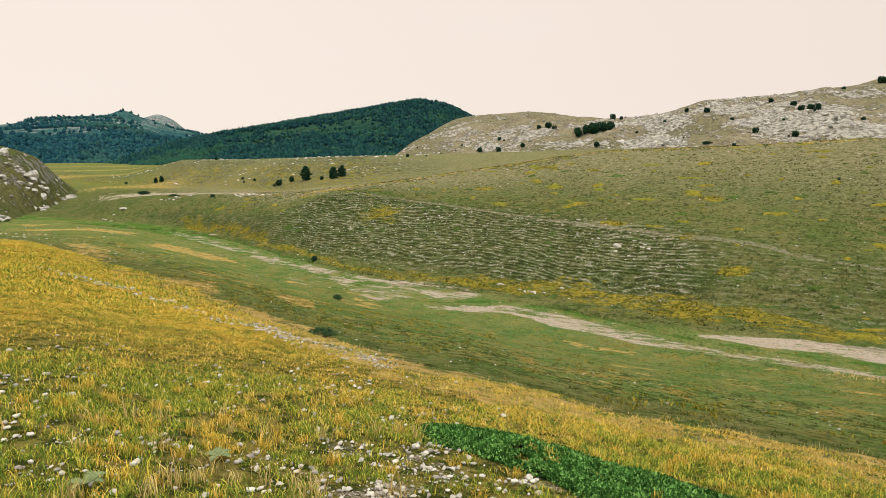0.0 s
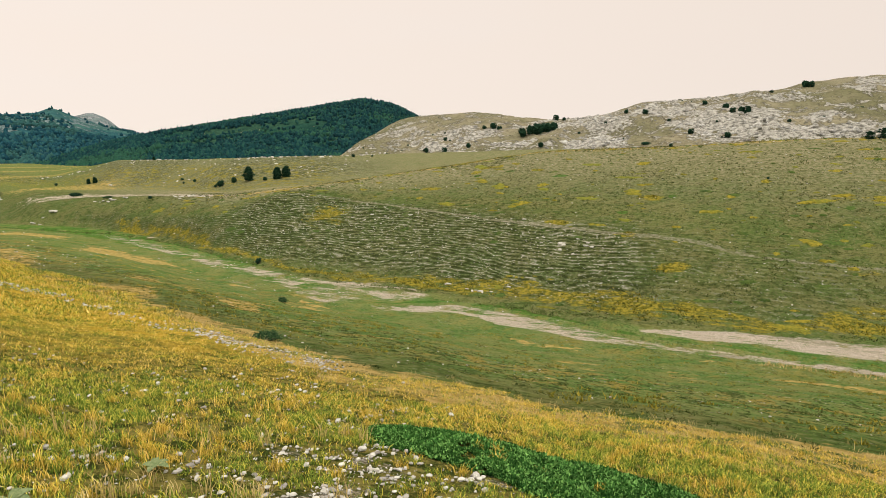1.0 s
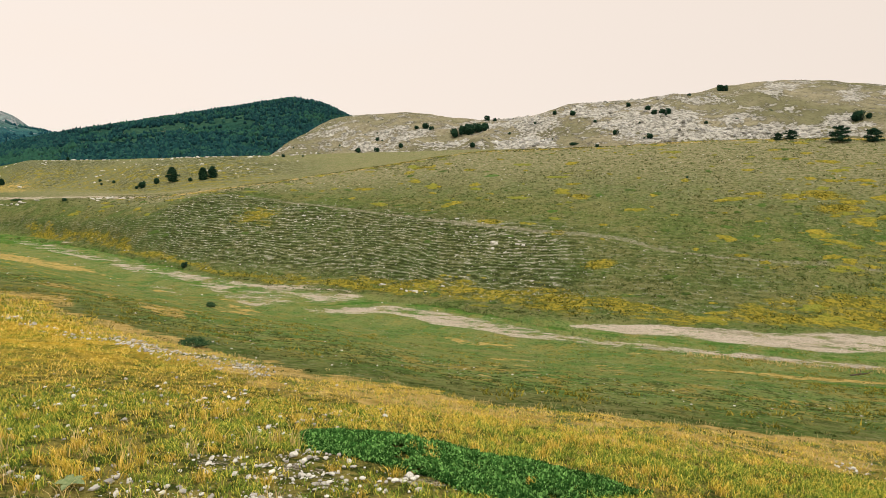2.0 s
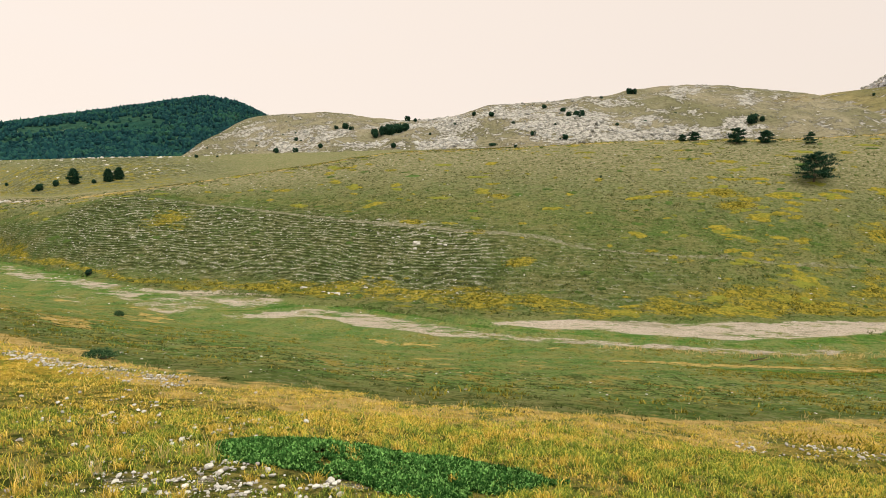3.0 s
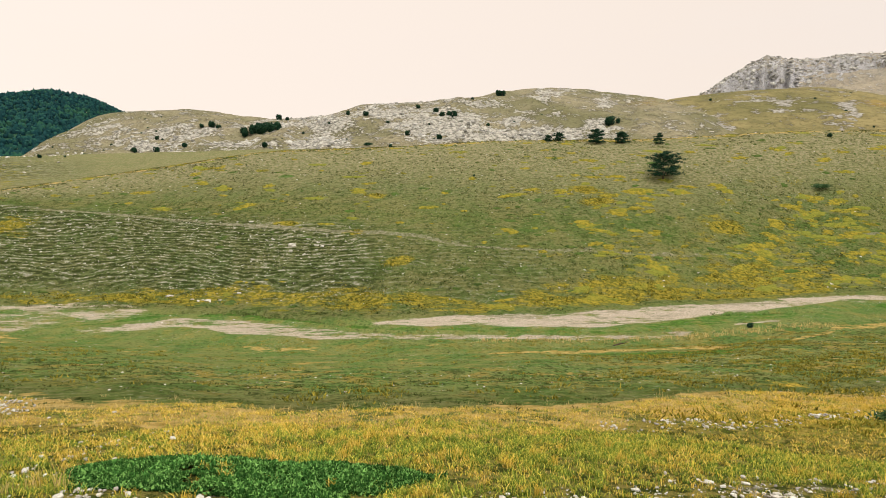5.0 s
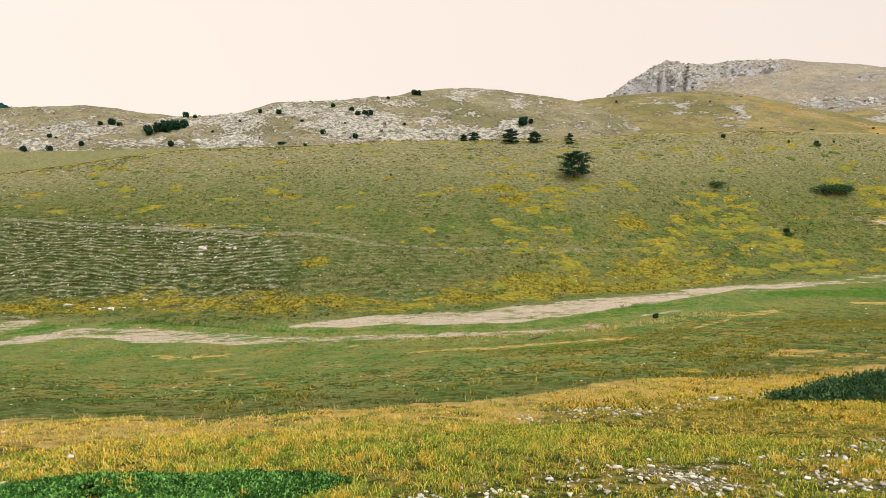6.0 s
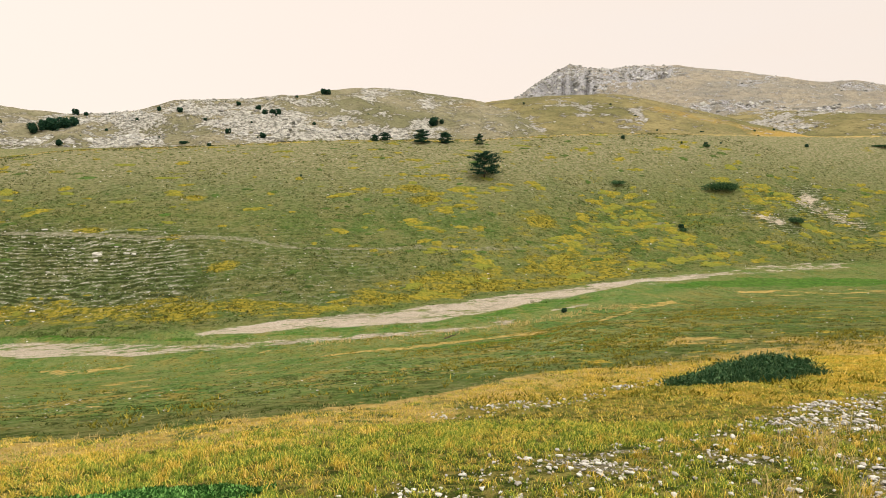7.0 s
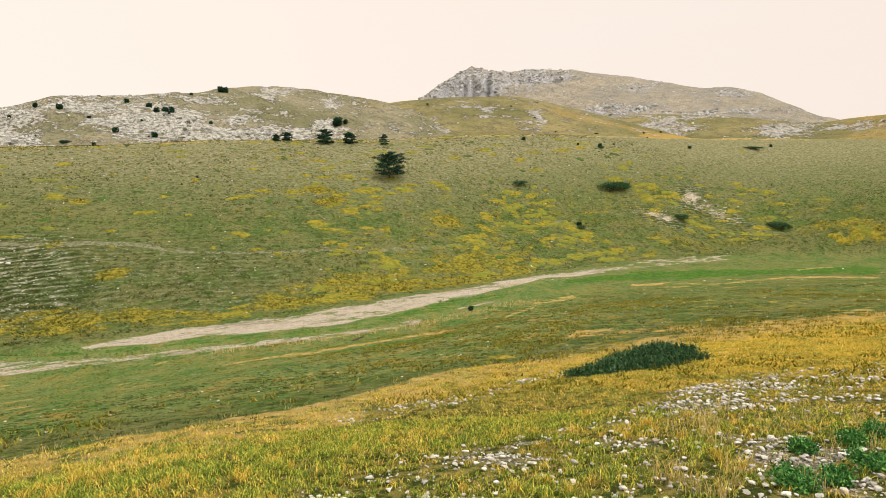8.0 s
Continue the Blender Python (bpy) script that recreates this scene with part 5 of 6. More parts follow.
field_juniper = make_juniper(0.75, 0.45, 0.16, 160, 8, "flat dark juniper clump in the green pasture", "", 0.06, 10)
field_juniper.matrix_basis = pose(-10.0, 12.6, float(ground_z(-10.0, 12.6)[0]), 0, 0, 10)

# ---------------------------------------------------------------- the leafy mat below the viewpoint
def leaf_mat(seed):
    """A dense mat of dwarf shrub: overlapping leafy shoots within a lens-shaped outline."""
    rng = np.random.default_rng(seed)
    n = 110000
    b, r = rng.uniform(-3, 30, n), rng.uniform(4.6, 7.3, n)
    far = np.interp(b, [-2, 4.4, 13.2, 21.5, 28.6], [5.7, 6.15, 6.6, 7.0, 6.95])
    near = np.interp(b, [-2, 4, 9, 14.3, 23.2, 28.9], [5.6, 5.0, 4.75, 4.95, 5.5, 6.1])
    x, y = -r * np.sin(np.radians(b)), r * np.cos(np.radians(b))
    edge = 0.22 * fbm(x, y, 0.6, 3, 91)
    keep = (r < far + edge) & (r > near + edge) & (fbm(x, y, 0.45, 3, 92) > -0.42)
    x, y, r = x[keep], y[keep], r[keep]
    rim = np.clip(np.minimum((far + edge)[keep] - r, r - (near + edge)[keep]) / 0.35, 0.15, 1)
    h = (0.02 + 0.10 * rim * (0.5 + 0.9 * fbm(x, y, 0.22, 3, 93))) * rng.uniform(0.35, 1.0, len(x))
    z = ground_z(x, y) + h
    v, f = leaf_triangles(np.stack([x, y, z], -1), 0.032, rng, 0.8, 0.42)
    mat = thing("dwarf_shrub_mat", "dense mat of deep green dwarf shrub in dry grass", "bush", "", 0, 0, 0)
    # low leaves are coloured darker, as shade in the gaps of the mat
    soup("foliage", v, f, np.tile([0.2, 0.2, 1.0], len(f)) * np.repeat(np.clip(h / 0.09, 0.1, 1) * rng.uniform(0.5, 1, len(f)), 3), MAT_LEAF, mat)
    return mat


leaf_mat(4)

# ---------------------------------------------------------------- limestone boulders
def make_stone(seed, label, group, name="stone", flat=0.6, detail=1, rough=0.35, material=LIMESTONE, size=1.0):
    rng = np.random.default_rng(seed)
    bm = bmesh.new()
    bmesh.ops.create_icosphere(bm, subdivisions=detail, radius=0.5 * size)
    off = Vector(rng.uniform(-50, 50, 3))
    stretch = Vector((1.0, rng.uniform(0.6, 0.9), flat * rng.uniform(0.8, 1.2)))
    for v in bm.verts:
        k = 1 + rough * noise.noise(v.co / size * 1.7 + off) + rough * 0.5 * noise.noise(v.co / size * 4.1 + off)
        v.co = Vector((v.co.x * stretch.x * k, v.co.y * stretch.y * k, v.co.z * stretch.z * k))
    me = bpy.data.meshes.new(name)
    bm.to_mesh(me)
    bm.free()
    me.materials.append(material)
    return tagged(new(name, me), label, "stone", group)


BOULDER_LABEL = "pale grey limestone boulder lying on the slope"
boulders = [make_stone(200 + i, BOULDER_LABEL, "boulders on the slopes", "boulder", 0.62, 3, 0.55, LIMESTONE, 1.0) for i in range(4)]
# clusters: x, y, count, spread, size
BOULDER_FIELDS = ((-11.2, 68.2, 9, 1.6, 0.55), (-14.9, 70.3, 7, 1.4, 0.40), (-40.6, 77.8, 7, 1.8, 0.55), (-24.2, 60.6, 4, 0.5, 0.60), (-19.6, 59.3, 7, 1.4, 0.55), (-21.5, 76.1, 7, 1.5, 0.4),
                  (-8.3, 60.5, 2, 0.2, 0.5), (-108.0, 90.8, 8, 2.5, 1.0), (-90.3, 91.9, 7, 2.5, 0.9), (-98.0, 144.5, 12, 5.0, 0.9), (-203.2, 188.8, 14, 12.0, 1.4), (-150.0, 165.0, 16, 14.0, 0.9),
                  (-125.0, 88.0, 6, 3.0, 1.0), (87.6, 73.5, 8, 2.5, 0.5), (74.6, 72.9, 8, 2.0, 0.4), (43.0, 62.0, 4, 3.0, 0.35), (-5.0, 88.0, 6, 8.0, 0.3), (20.0, 62.0, 6, 6.0, 0.3))
rng_b = np.random.default_rng(15)
k = 0
for cx, cy, count, spread, size in BOULDER_FIELDS:
    for i in range(count):
        x, y = cx + rng_b.normal() * spread, cy + rng_b.normal() * spread * 0.45
        s = size * rng_b.uniform(0.55, 1.4)
        m = pose(x, y, float(ground_z(x, y)[0]) + 0.10 * s, rng_b.uniform(-15, 15), rng_b.uniform(-15, 15), rng_b.uniform(0, 360)) @ Matrix.Diagonal((s * 1.25, s, s * 0.8, 1))
        if k < 4:
            boulders[k].matrix_basis = m
        else:
            copy_thing(boulders[k % 4], m)
        k += 1
BLUFF_FIELDS = ((-169.8, 97.0, 26, 4.5, 1.5), (-163.5, 94.8, 16, 3.5, 1.2), (-187.3, 120.3, 8, 1.2, 1.5), (-143.0, 76.8, 9, 2.0, 1.3), (-178.0, 108.0, 14, 4.0, 1.1))
crags = [make_stone(230 + i, "grey limestone crag on the grassy bluff", "crags of the bluff", "crag", 0.85, 3, 0.8, CRAG, 1.0) for i in range(3)]
j = 0
for cx, cy, count, spread, size in BLUFF_FIELDS:
    for i in range(count):
        x, y = cx + rng_b.normal() * spread, cy + rng_b.normal() * spread
        s = size * rng_b.uniform(0.5, 1.3)
        m = pose(x, y, hill_z("rocky_bluff", x, y) + 0.15 * s, rng_b.uniform(-15, 15), rng_b.uniform(-15, 15), rng_b.uniform(0, 360)) @ Matrix.Diagonal((s * 1.2, s, s * 0.85, 1))
        if j < 3:
            crags[j].matrix_basis = m
        else:
            copy_thing(crags[j % 3], m)
        j += 1


def rock_stuff(name, places, sizes, seed, material, label, flat=0.55, category="stones", detail=1):
    """Countless loose stones as one mesh: rough icosahedra, each its own shape."""
    rng = np.random.default_rng(seed)
    bm = bmesh.new()
    bmesh.ops.create_icosphere(bm, subdivisions=detail, radius=0.5)
    base = np.array([v.co[:] for v in bm.verts])
    tri = np.array([[v.index for v in f.verts] for f in bm.faces])
    bm.free()
    n = len(places)
    v = base[None] * (1 + rng.normal(0, 0.20, (n, len(base), 1)))
    st = np.stack([rng.uniform(0.8, 1.3, n), rng.uniform(0.6, 1.0, n), flat * rng.uniform(0.7, 1.25, n)], -1)
    v = v * st[:, None, :] * np.asarray(sizes)[:, None, None]
    a = rng.uniform(0, 6.283, n)
    c, s = np.cos(a)[:, None], np.sin(a)[:, None]
    v = np.stack([v[..., 0] * c - v[..., 1] * s, v[..., 0] * s + v[..., 1] * c, v[..., 2]], -1) + np.asarray(places)[:, None, :]
    f = tri[None] + (np.arange(n) * len(base))[:, None, None]
    ob = soup(name, v.reshape(-1, 3), f.reshape(-1, 3), None, material)
    return tagged(ob, label, category, kind="stuff")


# outcrops over the rocky hill, the bluff, the knoll and the mountain's foot
rng_o = np.random.default_rng(40)
pl, sz = [], []
for name, count, b0, b1, t0, t1, s0, s1, spots in (("rocky_hill", 9000, -24, 31, 0.03, 0.97, 0.5, 2.6, ROCKY_SPOTS), ("rocky_bluff", 420, 55, 70, 0.1, 0.9, 0.4, 1.8, ()),
                                                    ("grassy_knoll", 1500, -38, -18, 0.03, 0.9, 0.5, 2.4, KNOLL_SPOTS), ("bare_spur", 1500, -62, -38, 0.05, 0.97, 0.8, 3.6, SPUR_SPOTS),
                                                    ("bare_mountain", 8000, -56, -22, 0.2, 0.985, 2.5, 8.0, PEAK_SPOTS)):
    b, t = rng_o.uniform(b0, b1, count), rng_o.uniform(t0, t1, count)
    for bb, tt in zip(b, t):
        x, y, z = on_hill(name, bb, tt)
        e = math.degrees(math.atan2(z - EYE, math.hypot(x, y)))
        if spots and float(patches(np.array(bb), e, spots)) + 0.25 * float(fbm(x, y, 12, 3, 88)) < 0.12 + 0.5 * rng_o.random():
            continue
        s = s0 + (s1 - s0) * rng_o.random() ** 3
        pl.append((x, y, z + 0.05 * s))
        sz.append(s)
rock_stuff("limestone_outcrop", pl, sz, 41, CRAG, "pale limestone outcrops breaking through the grass", 0.6)

# ledges along the bench beyond the nose
bx, by, bb_, br_ = scatter(rng_o, 26000, 27, 55, 140, 420)
bs_ = on_grid(G_S, bx, by)
keep = rng_o.random(len(bx)) < 0.03 * bump(bs_, 7.5, 0.4, 0.15) * step(fbm(bx, by, 22, 3, 95), -0.1, 0.3) + 0.22 * bump(bs_ + 0.06 * fbm(bx, by, 15, 3, 96), 7.92, 0.03, 0.03)
bx, by = bx[keep], by[keep]
bz_ = 0.3 + 1.1 * rng_o.random(len(bx)) ** 2.5
rock_stuff("bench_ledges", np.stack([bx, by, ground_z(bx, by) + 0.1 * bz_], -1), bz_, 42, LIMESTONE, "pale limestone ledges along the grassy bench", 0.45)

# ---------------------------------------------------------------- loose stones of the near slope
rng_s = np.random.default_rng(60)
sx, sy, sb, sr = scatter(rng_s, 420000, -68, 68, 3.4, 27)
keep = rng_s.random(len(sx)) < stoniness(sx, sy, sb, sr) ** 1.3 * 1.2
keep &= ~((sb > -2) & (sb < 29) & (sr > np.interp(sb, [-2, 4, 9, 14.3, 23.2, 28.9], [5.6, 5.0, 4.75, 4.95, 5.5, 6.1])) & (sr < np.interp(sb, [-2, 4.4, 13.2, 21.5, 28.6], [5.7, 6.15, 6.6, 7.0, 6.95])))
sx, sy, sr = sx[keep], sy[keep], sr[keep]
ss = (0.013 + 0.062 * rng_s.random(len(sx)) ** 3.6) * np.clip(sr / 16, 0.9, 1.4)
sz_ = ground_z(sx, sy) + 0.15 * ss
big = np.argsort(-ss * (sr < 9))[:280]
stones = [make_stone(300 + i, "pale rounded limestone lying in dry grass", "loose stones of the near slope", "stone", 0.62, 2, 0.35) for i in range(8)]
for j, i in enumerate(big):
    s = float(ss[i]) * 1.25
    m = pose(float(sx[i]), float(sy[i]), float(sz_[i]) + 0.24 * s, rng_s.uniform(-20, 20), rng_s.uniform(-20, 20), rng_s.uniform(0, 360)) @ Matrix.Scale(s, 4)
    if j < 8:
        stones[j].matrix_basis = m
    else:
        copy_thing(stones[j % 8], m)
rest = np.ones(len(sx), bool)
rest[big] = False
rock_stuff("pebbles", np.stack([sx, sy, sz_ + 0.22 * ss], -1)[rest], ss[rest] * 1.15, 61, LIMESTONE, "scattered pale limestone pebbles among dry grass")

# stones in the pasture, the stream bed and on the far slope
px, py, pb, pr = scatter(rng_s, 60000, -67, 67, 13, 125)
pS, pG, pC = on_grid(G_S, px, py), on_grid(gravel, px, py), on_grid(scree, px, py)
chance = 0.022 * (pS < 3) + 0.30 * pG * (pS > 2.8) + 0.40 * pC * (pS > 4) + 0.035 * (pS > 4) + 0.16 * bump(pS, 1.40, 0.3, 0.3)
keep = rng_s.random(len(px)) < chance
px, py, pr = px[keep], py[keep], pr[keep]
ps = (0.05 + 0.18 * rng_s.random(len(px)) ** 3) * np.clip(pr / 70, 0.45, 1.25)
rock_stuff("field_stones", np.stack([px, py, ground_z(px, py) + 0.1 * ps], -1), ps, 62, LIMESTONE, "scattered pale stones on pasture and gravel bed", 0.5)

# ---------------------------------------------------------------- grass
rng_g = np.random.default_rng(80)


def tufts(n, b0, b1, r0, r1, accept, per, spread, h0, h1, w0, w1, lean, bend):
    """Tufts of grass blades spread over part of the slope, where accept() says they grow."""
    x, y, b, r = scatter(rng_g, n, b0, b1, r0, r1)
    keep = rng_g.random(n) < accept(x, y, b, r)
    x, y = x[keep], y[keep]
    size = rng_g.uniform(0.6, 1.25, len(x))
    X = np.repeat(x, per) + rng_g.normal(0, spread, len(x) * per)
    Y = np.repeat(y, per) + rng_g.normal(0, spread, len(x) * per)
    H = rng_g.uniform(h0, h1, len(X)) * np.repeat(size, per)
    W = rng_g.uniform(w0, w1, len(X))
    return blades(X, Y, ground_z(X, Y) - 0.01, H, W, lean, rng_g, bend)


def off_stones(x, y, b, r):
    on_mat = (b > -2) & (b < 29) & (r > np.interp(b, [-2, 4, 9, 14.3, 23.2, 28.9], [5.6, 5.0, 4.75, 4.95, 5.5, 6.1])) & (r < np.interp(b, [-2, 4.4, 13.2, 21.5, 28.6], [5.7, 6.15, 6.6, 7.0, 6.95]))
    return np.clip(1.1 - 2.0 * stoniness(x, y, b, r), 0.05, 1) * np.where(on_mat, 0.10, 1)


def on_slope(x, y, b, r):
    return (on_grid(G_S, x, y) + 0.10 * fbm(x, y, 2.0, 3, 118) < 1.07) * off_stones(x, y, b, r)


def grassed(name, sets, material, label):
    vs, fs, ts, k = [], [], [], 0
    for v, f, t in sets:
        vs.append(v)
        fs.append(f + k)
        ts.append(t)
        k += len(v)
    return tagged(soup(name, np.concatenate(vs), np.concatenate(fs), np.concatenate(ts), material), label, "grass", kind="stuff")


def greenish(x, y):
    return step(fbm(x, y, 1.0, 3, 111) + 0.7 * fbm(x, y, 0.35, 2, 112), -0.25, 0.2)


def sward(x, y, b, r):
    """Where the near turf stands: not on stones, thinner on bare spots."""
    return on_slope(x, y, b, r) * (0.45 + 0.55 * step(fbm(x, y, 0.5, 3, 115), -0.35, 0.1))


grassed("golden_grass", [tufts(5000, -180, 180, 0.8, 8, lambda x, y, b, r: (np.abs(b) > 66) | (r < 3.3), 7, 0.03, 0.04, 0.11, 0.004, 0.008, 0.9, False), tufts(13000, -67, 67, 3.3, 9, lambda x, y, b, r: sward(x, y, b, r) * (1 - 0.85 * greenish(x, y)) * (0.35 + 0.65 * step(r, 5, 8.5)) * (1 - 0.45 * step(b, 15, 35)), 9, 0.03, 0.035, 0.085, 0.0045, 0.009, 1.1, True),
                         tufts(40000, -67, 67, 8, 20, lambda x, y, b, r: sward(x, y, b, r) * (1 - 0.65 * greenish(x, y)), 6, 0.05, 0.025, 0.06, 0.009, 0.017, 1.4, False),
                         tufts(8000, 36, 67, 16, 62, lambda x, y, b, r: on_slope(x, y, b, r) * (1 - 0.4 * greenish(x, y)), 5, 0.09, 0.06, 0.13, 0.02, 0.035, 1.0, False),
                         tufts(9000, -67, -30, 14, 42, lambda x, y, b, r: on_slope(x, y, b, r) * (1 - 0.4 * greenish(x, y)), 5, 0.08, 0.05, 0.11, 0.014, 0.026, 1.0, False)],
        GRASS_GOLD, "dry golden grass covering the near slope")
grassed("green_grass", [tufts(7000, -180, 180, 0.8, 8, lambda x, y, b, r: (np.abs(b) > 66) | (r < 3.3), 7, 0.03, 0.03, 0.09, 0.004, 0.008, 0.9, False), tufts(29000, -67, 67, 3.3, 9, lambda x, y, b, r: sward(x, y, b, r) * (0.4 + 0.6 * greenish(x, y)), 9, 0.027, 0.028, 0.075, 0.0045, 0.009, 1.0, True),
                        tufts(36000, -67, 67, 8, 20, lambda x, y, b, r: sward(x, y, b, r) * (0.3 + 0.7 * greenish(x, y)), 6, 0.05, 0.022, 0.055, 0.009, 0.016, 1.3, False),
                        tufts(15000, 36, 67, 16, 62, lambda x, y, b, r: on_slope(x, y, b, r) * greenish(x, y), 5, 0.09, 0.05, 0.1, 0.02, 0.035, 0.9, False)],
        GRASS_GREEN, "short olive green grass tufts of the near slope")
def bunch(x, y, b, r):
    """Where bunches of grass stand: all over the near turf, in loose groups."""
    return on_slope(x, y, b, r) * (0.25 + 0.75 * step(fbm(x, y, 0.8, 3, 117), -0.2, 0.3))


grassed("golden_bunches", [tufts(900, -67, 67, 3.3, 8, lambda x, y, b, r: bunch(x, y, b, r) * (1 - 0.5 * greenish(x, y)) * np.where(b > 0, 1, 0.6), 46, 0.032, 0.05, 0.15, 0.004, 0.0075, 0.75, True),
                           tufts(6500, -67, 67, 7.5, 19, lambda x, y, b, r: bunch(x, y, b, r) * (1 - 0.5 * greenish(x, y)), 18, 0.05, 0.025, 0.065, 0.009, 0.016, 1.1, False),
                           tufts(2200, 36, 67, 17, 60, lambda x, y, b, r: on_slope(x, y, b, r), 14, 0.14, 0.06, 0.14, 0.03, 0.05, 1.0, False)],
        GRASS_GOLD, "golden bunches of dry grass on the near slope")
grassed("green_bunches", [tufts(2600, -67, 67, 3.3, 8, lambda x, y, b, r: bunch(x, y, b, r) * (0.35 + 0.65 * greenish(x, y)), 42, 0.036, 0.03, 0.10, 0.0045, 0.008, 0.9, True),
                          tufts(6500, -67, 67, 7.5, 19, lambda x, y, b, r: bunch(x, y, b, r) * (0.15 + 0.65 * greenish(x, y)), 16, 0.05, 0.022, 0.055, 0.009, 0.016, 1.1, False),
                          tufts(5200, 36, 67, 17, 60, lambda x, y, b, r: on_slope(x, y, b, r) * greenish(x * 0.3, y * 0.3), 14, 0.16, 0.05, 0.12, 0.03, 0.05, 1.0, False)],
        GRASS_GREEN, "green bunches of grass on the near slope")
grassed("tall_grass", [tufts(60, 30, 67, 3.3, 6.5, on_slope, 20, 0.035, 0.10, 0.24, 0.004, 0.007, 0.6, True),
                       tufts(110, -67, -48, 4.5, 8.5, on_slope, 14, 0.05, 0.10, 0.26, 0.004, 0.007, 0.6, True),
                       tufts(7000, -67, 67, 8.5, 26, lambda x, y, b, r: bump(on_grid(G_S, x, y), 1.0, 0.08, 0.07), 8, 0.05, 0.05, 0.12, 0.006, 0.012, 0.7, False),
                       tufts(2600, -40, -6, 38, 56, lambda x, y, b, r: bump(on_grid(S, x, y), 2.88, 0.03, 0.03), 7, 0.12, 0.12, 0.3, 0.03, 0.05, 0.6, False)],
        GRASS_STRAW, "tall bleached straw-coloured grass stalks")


def field(x, y, b, r):
    s = on_grid(G_S, x, y)
    return bump(s, 1.95, 0.8, 0.25) * step(fbm(x, y, 5, 3, 121) + 0.5 * fbm(x, y, 1.2, 2, 122), -0.3, 0.3) * (1 - on_grid(gravel, x, y)) * (0.25 + 0.75 * on_grid(tussocky, x, y))


def far_slope(x, y, b, r):
    s = on_grid(G_S, x, y)
    return bump(s, 5.1, 1.15, 0.1) * (0.25 + 0.75 * step(fbm(x, y, 9, 3, 131), -0.2, 0.4)) * (1 - 0.4 * on_grid(scree, x, y))


def far_yellow(x, y, b, r):
    return step(on_grid(yellow, x, y) + 0.45 * fbm(x, y, 4, 4, 141), 0.45, 0.65) * bump(on_grid(G_S, x, y), 5.0, 1.0, 0.1)


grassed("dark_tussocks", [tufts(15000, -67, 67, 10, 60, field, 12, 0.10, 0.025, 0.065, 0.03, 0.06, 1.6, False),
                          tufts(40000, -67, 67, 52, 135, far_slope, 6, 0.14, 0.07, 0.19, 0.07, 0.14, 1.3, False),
                          # tufts added along the cut banks to darken them like undercut shadow
                          tufts(26000, -36, 58, 45, 146, lambda x, y, b, r: 0.9 * on_grid(banks, x, y), 9, 0.14, 0.12, 0.34, 0.05, 0.10, 0.7, False)], TUSSOCK, "dark low tussocks dotting pasture and far slope, darkening the cut banks")
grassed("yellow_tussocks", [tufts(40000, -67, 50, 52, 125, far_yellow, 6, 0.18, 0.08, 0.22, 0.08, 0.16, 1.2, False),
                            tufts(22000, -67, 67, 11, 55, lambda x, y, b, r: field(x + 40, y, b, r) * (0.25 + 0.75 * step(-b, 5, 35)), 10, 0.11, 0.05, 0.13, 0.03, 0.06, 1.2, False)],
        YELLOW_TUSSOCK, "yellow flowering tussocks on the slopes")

# ---------------------------------------------------------------- flowering cushions of the far slope
def cushion_material(name, low, high, third):
    """Dense cushions of small flowers: mottled, each a little different."""
    m = Nodes(name, 0.95, 0.02)
    p = m.where()
    rnd = m.put("ShaderNodeNewGeometry").outputs["Random Per Island"]
    n, f = m.noise(p, 2.2, 5, 0.7), m.noise(p, 9.0, 4, 0.7)
    c = m.mix(m.ramp(n, 0.40, 0.60), low, high)
    c = m.mix(m.ramp(rnd, 0.35, 1.0, 0.0, 0.75), c, third)
    c = m.mix(m.ramp(f, 0.52, 0.62, 0, 0.55), c, tuple(v * 0.35 for v in low))
    return m.finish(c, m.math("ADD", n, m.math("MULTIPLY", f, 0.5)), 1.0, 0.15)


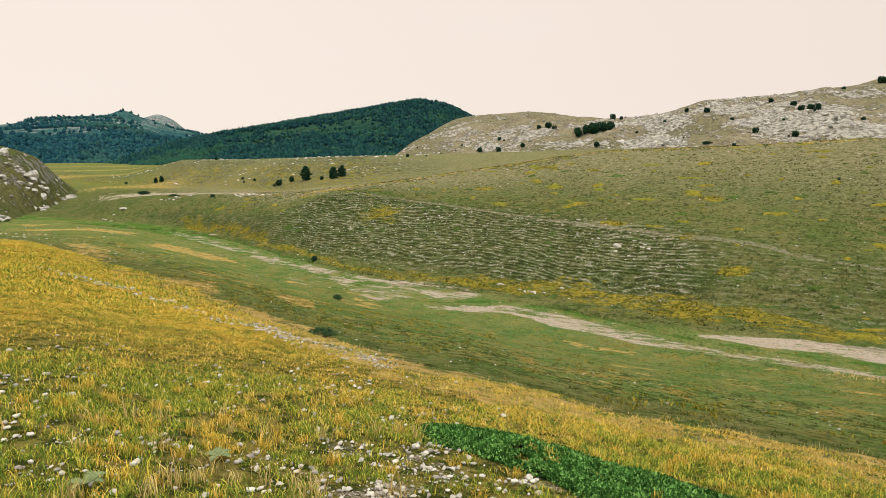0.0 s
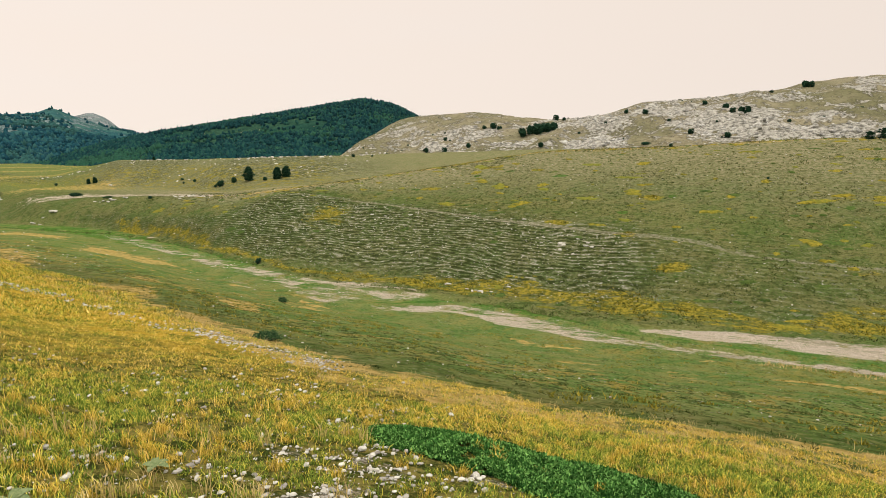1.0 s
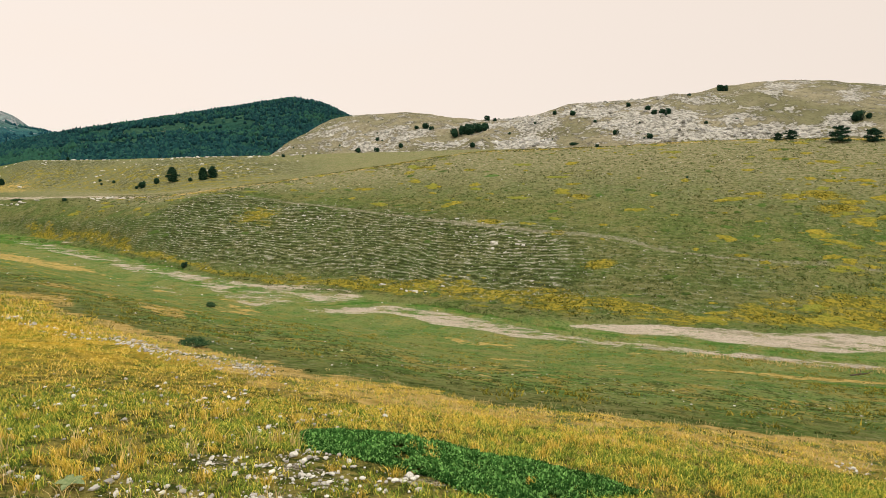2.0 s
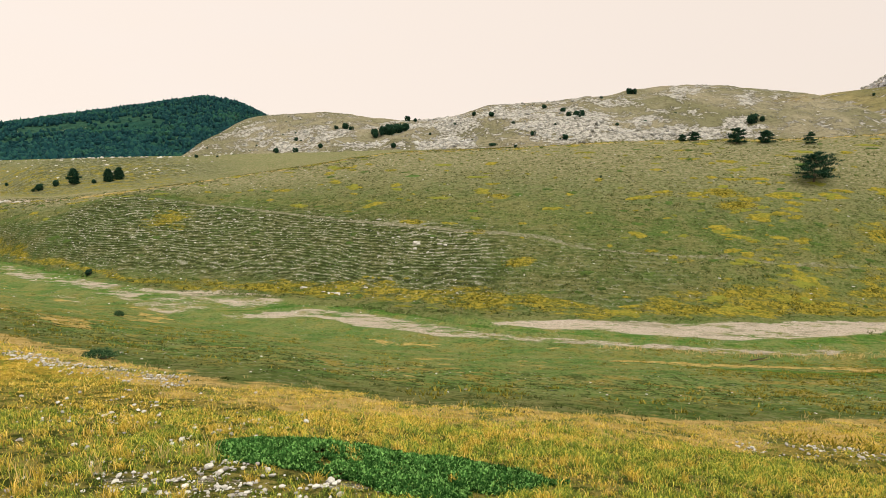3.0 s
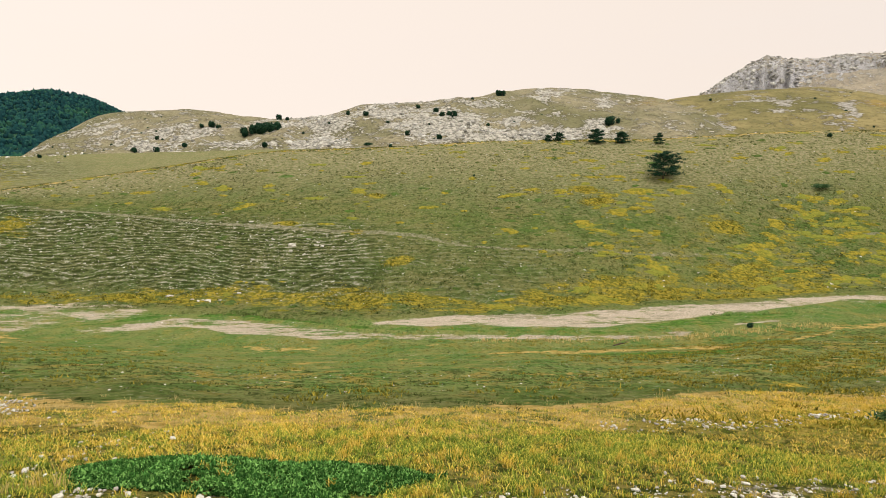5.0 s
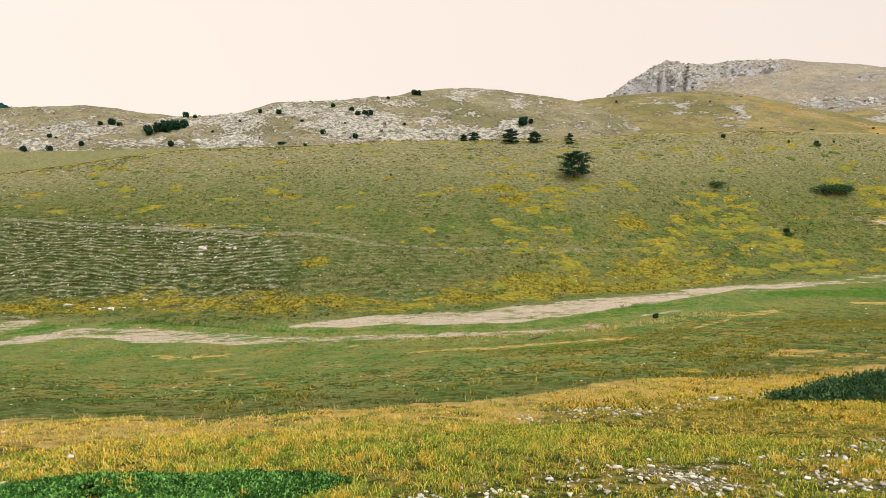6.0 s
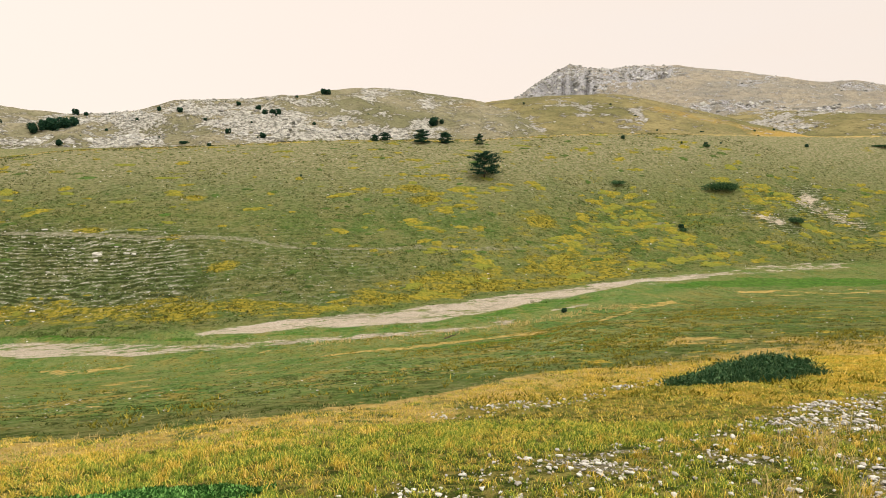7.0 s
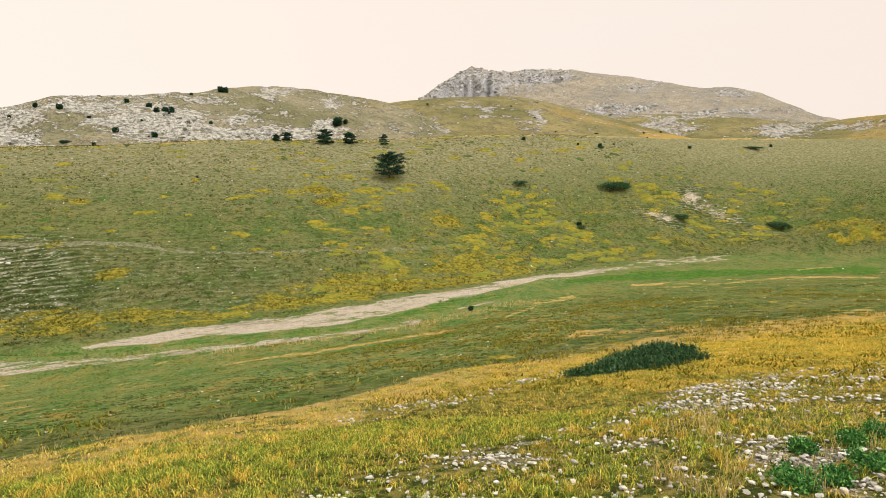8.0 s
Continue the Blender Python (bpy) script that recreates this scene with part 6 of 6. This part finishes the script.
def cushions(name, x, y, wide, deep, tall, seed, material, label):
    """Low ragged cushions that follow the ground: a crown and two rings of points each, wider across the slope than up it."""
    rng = np.random.default_rng(seed)
    n, k = len(x), 14
    a = np.linspace(0, 2 * math.pi, k, endpoint=False)[None, :] + rng.uniform(0, 6.28, (n, 1))
    rim = (1 + 0.30 * np.sin(2 * a + rng.uniform(0, 6, (n, 1))) + 0.22 * np.sin(5 * a + rng.uniform(0, 6, (n, 1)))) * rng.uniform(0.75, 1.2, (n, k))
    gx, gy = ground_z(x + 1.5, y) - ground_z(x - 1.5, y), ground_z(x, y + 1.5) - ground_z(x, y - 1.5)
    b = np.arctan2(-gx, gy)[:, None]
    px, py, pz = [x[:, None]], [y[:, None]], [np.full((n, 1), 1.0)]
    for q, up in ((0.6, 0.85), (1.0, -0.25)):
        u, v = np.cos(a) * rim * q * wide[:, None], np.sin(a) * rim * q * deep[:, None]
        px.append(x[:, None] + u * np.cos(b) - v * np.sin(b))
        py.append(y[:, None] + u * np.sin(b) + v * np.cos(b))
        pz.append(np.full((n, k), up) * rng.uniform(0.7, 1.2, (n, k)))
    px, py, pz = np.concatenate(px, 1), np.concatenate(py, 1), np.concatenate(pz, 1) * tall[:, None]
    pz = pz + ground_z(px.ravel(), py.ravel()).reshape(px.shape)
    f = []
    for i in range(k):
        j = (i + 1) % k
        f += [(0, 1 + i, 1 + j), (1 + i, 1 + k + i, 1 + k + j), (1 + i, 1 + k + j, 1 + j)]
    f = np.array(f)[None] + (np.arange(n) * (2 * k + 1))[:, None, None]
    ob = soup(name, np.stack([px, py, pz], -1).reshape(-1, 3), f.reshape(-1, 3), None, material)
    return tagged(ob, label, "plants", kind="stuff")


rng_c = np.random.default_rng(55)


def cushion_places(n, b0, b1, r0, r1, accept):
    x, y, b, r = scatter(rng_c, n, b0, b1, r0, r1)
    keep = rng_c.random(n) < accept(x, y, b, on_grid(G_S, x, y))
    return x[keep], y[keep]


def flowery(x, y, b, s):
    """Thickest across the middle of the slope where the valley bends, and along its foot."""
    group = step(fbm(x, y, 13, 3, 251) + 0.5 * fbm(x, y, 4, 2, 252), 0.0, 0.45)
    middle = bump(s, 4.95, 0.35, 0.45) * step(-b, 8, 24) * 0.6
    foot = bump(s, 4.2, 0.12, 0.2) * step(-b, -40, -10) * 0.5
    few = bump(s, 5.4, 0.3, 0.2) * 0.06 + bump(s, 5.95, 0.08, 0.1) * 0.10
    return (np.maximum(middle, foot) * group + few) * (s > 4.02) * (s < 6.2)


cx, cy = cushion_places(13000, -66, 48, 52, 128, flowery)
cw = 0.25 + 1.35 * rng_c.random(len(cx)) ** 2.2
cushions("yellow_cushions", cx, cy, cw, cw * rng_c.uniform(0.35, 0.7, len(cx)), 0.05 + 0.10 * rng_c.random(len(cx)), 56,
         cushion_material("yellow_cushion", (0.130, 0.122, 0.018), (0.275, 0.220, 0.028), (0.150, 0.172, 0.030)), "yellow flowering cushions dotting the far slope")
gx, gy = cushion_places(5200, -66, 50, 52, 128, lambda x, y, b, s: 0.09 * (s > 4.1) * (s < 6.1))
gw = 0.15 + 0.75 * rng_c.random(len(gx)) ** 2.5
cushions("green_cushions", gx, gy, gw, gw * rng_c.uniform(0.4, 0.8, len(gx)), 0.05 + 0.12 * rng_c.random(len(gx)), 57,
         cushion_material("green_cushion", (0.040, 0.070, 0.018), (0.095, 0.130, 0.030), (0.070, 0.120, 0.026)), "small green cushions dotting the far slope")

# ---------------------------------------------------------------- herbs at the viewpoint
def make_herb(seed, radius, height, leaves, label):
    """A leafy herb clump: ferny fronds spreading from one root."""
    rng = np.random.default_rng(seed)
    ob = thing("herb_clump", label, "plant", "green herbs in the grass")
    cs = []
    for k in range(leaves):
        a, l = rng.uniform(0, 6.283), radius * rng.uniform(0.5, 1.1)
        u = np.linspace(0.15, 1, 16)
        c = np.stack([np.cos(a) * l * u, np.sin(a) * l * u, height * rng.uniform(0.6, 1.1) * (1.6 * u - u * u)], -1)
        cs.append(np.repeat(c, 4, 0) + rng.normal(size=(64, 3)) * 0.022)
    v, f = leaf_triangles(np.concatenate(cs), 0.034, rng, 0.7)
    soup("foliage", v, f, np.tile([0.1, 0.1, 1.0], len(f)), HERB, ob)
    return ob


for j, (x, y, r, h) in enumerate(((4.72, 2.88, 0.17, 0.11), (4.95, 2.66, 0.14, 0.10), (4.55, 2.72, 0.13, 0.09), (5.45, 2.70, 0.20, 0.13), (6.2, 3.25, 0.16, 0.12), (6.65, 3.3, 0.17, 0.13), (5.55, 3.35, 0.12, 0.10))):
    make_herb(400 + j, r, h, 30, "bright green leafy herb beside stones").location = (x, y, float(ground_z(x, y)[0]))


def make_rosette(seed, label):
    """Broad felted leaves in a rosette."""
    rng = np.random.default_rng(seed)
    ob = thing("leaf_rosette", label, "plant", "felted leaf rosettes")
    for k in range(5):
        a = 6.283 * k / 5 + rng.uniform(-0.4, 0.4)
        l, w = rng.uniform(0.08, 0.13), rng.uniform(0.024, 0.036)
        bm = bmesh.new()
        rows = []
        for u in np.linspace(0, 1, 6):
            half = w * math.sin(math.pi * (0.08 + 0.90 * u)) ** 0.7
            z = 0.02 + l * (0.75 * u - 0.55 * u * u)
            rows.append([bm.verts.new((u * l, s * half, z + abs(s) * half * 0.35)) for s in (-1, -0.4, 0, 0.4, 1)])
        for p, q in zip(rows, rows[1:]):
            for i in range(4):
                bm.faces.new((p[i], q[i], q[i + 1], p[i + 1]))
        bmesh.ops.rotate(bm, verts=bm.verts, matrix=Matrix.Rotation(a, 3, "Z"))
        leaf = part("leaf", bm, FELT, ob)
    return ob


FELT = plain_material("felted_leaf", (0.10, 0.14, 0.055), (0.20, 0.23, 0.105), 30, 0.004)
for j, (x, y) in enumerate(((-3.7, 3.2), (-3.62, 2.12))):
    make_rosette(500 + j, "broad pale green felted leaves among grass").location = (x, y, float(ground_z(x, y)[0]) + 0.02)


def make_branch(label):
    """A dead branch lying on the ground."""
    ob = thing("fallen_branch", label, "branch")
    part("stem", tube(bmesh.new(), [(-0.5, 0, 0.03), (-0.1, 0.05, 0.12), (0.35, 0.0, 0.22), (0.6, -0.05, 0.42)], [0.05, 0.045, 0.03, 0.012], 6), BARK, ob)
    part("twig", tube(bmesh.new(), [(0.0, 0.03, 0.14), (0.1, 0.2, 0.3), (0.05, 0.3, 0.48)], [0.025, 0.018, 0.006], 5), BARK, ob)
    part("twig", tube(bmesh.new(), [(0.3, 0.0, 0.2), (0.5, 0.15, 0.24), (0.7, 0.22, 0.2)], [0.022, 0.014, 0.005], 5), BARK, ob)
    return ob


make_branch("dead grey branch lying by the stream bank").location = (13.9, 40.7, float(ground_z(13.9, 40.7)[0]))


# ---------------------------------------------------------------- woods on the mountains
def woodland(name, hills, seed, material, label):
    """Far woods: crowns with broken outlines, one mesh."""
    rng = np.random.default_rng(seed)
    pts, size = [], []
    for hname, count, b0, b1, t0, t1, s0, s1, want in hills:
        for b, t in zip(rng.uniform(b0, b1, count), rng.uniform(t0, t1, count)):
            x, y, z = on_hill(hname, b, t)
            if rng.random() < want(x, y, b, t):
                pts.append((x, y, z))
                size.append(rng.uniform(s0, s1))
    p, s = np.array(pts), np.array(size)
    n, k = len(p), 6
    a = np.linspace(0, 2 * math.pi, k, endpoint=False)[None, :] + rng.uniform(0, 6.28, (n, 1))
    low = np.stack([np.cos(a), np.sin(a), np.full_like(a, 0.05)], -1) * np.array([0.5, 0.5, 1])
    mid = np.stack([np.cos(a + 0.5) * 0.42, np.sin(a + 0.5) * 0.42, np.full_like(a, 0.6)], -1)
    top = np.zeros((n, 1, 3))
    top[..., 2] = rng.uniform(0.75, 1.2, (n, 1))
    v = np.concatenate([low, mid, top], 1) * rng.uniform(0.75, 1.25, (n, 2 * k + 1, 1)) * s[:, None, None] + p[:, None, :]
    f = []
    for i in range(k):
        j = (i + 1) % k
        f += [(i, j, k + i), (j, k + j, k + i), (k + i, k + j, 2 * k)]
    f = np.array(f)[None] + (np.arange(n) * (2 * k + 1))[:, None, None]
    # painted crown shading: dark round the base, brightest at the apex
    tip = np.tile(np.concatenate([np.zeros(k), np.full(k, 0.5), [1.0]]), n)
    return tagged(soup(name, v.reshape(-1, 3), f.reshape(-1, 3), tip, material), label, "forest", kind="stuff")


def glade(x, y, b, t):
    clear = float(fbm(x, y, 260, 3, 201)) + 0.5 * float(fbm(x, y, 70, 2, 202))
    low = 1.0 if t < 0.6 else 0.8
    return 1.0 if clear < 0.22 * low + 0.12 else 0.12


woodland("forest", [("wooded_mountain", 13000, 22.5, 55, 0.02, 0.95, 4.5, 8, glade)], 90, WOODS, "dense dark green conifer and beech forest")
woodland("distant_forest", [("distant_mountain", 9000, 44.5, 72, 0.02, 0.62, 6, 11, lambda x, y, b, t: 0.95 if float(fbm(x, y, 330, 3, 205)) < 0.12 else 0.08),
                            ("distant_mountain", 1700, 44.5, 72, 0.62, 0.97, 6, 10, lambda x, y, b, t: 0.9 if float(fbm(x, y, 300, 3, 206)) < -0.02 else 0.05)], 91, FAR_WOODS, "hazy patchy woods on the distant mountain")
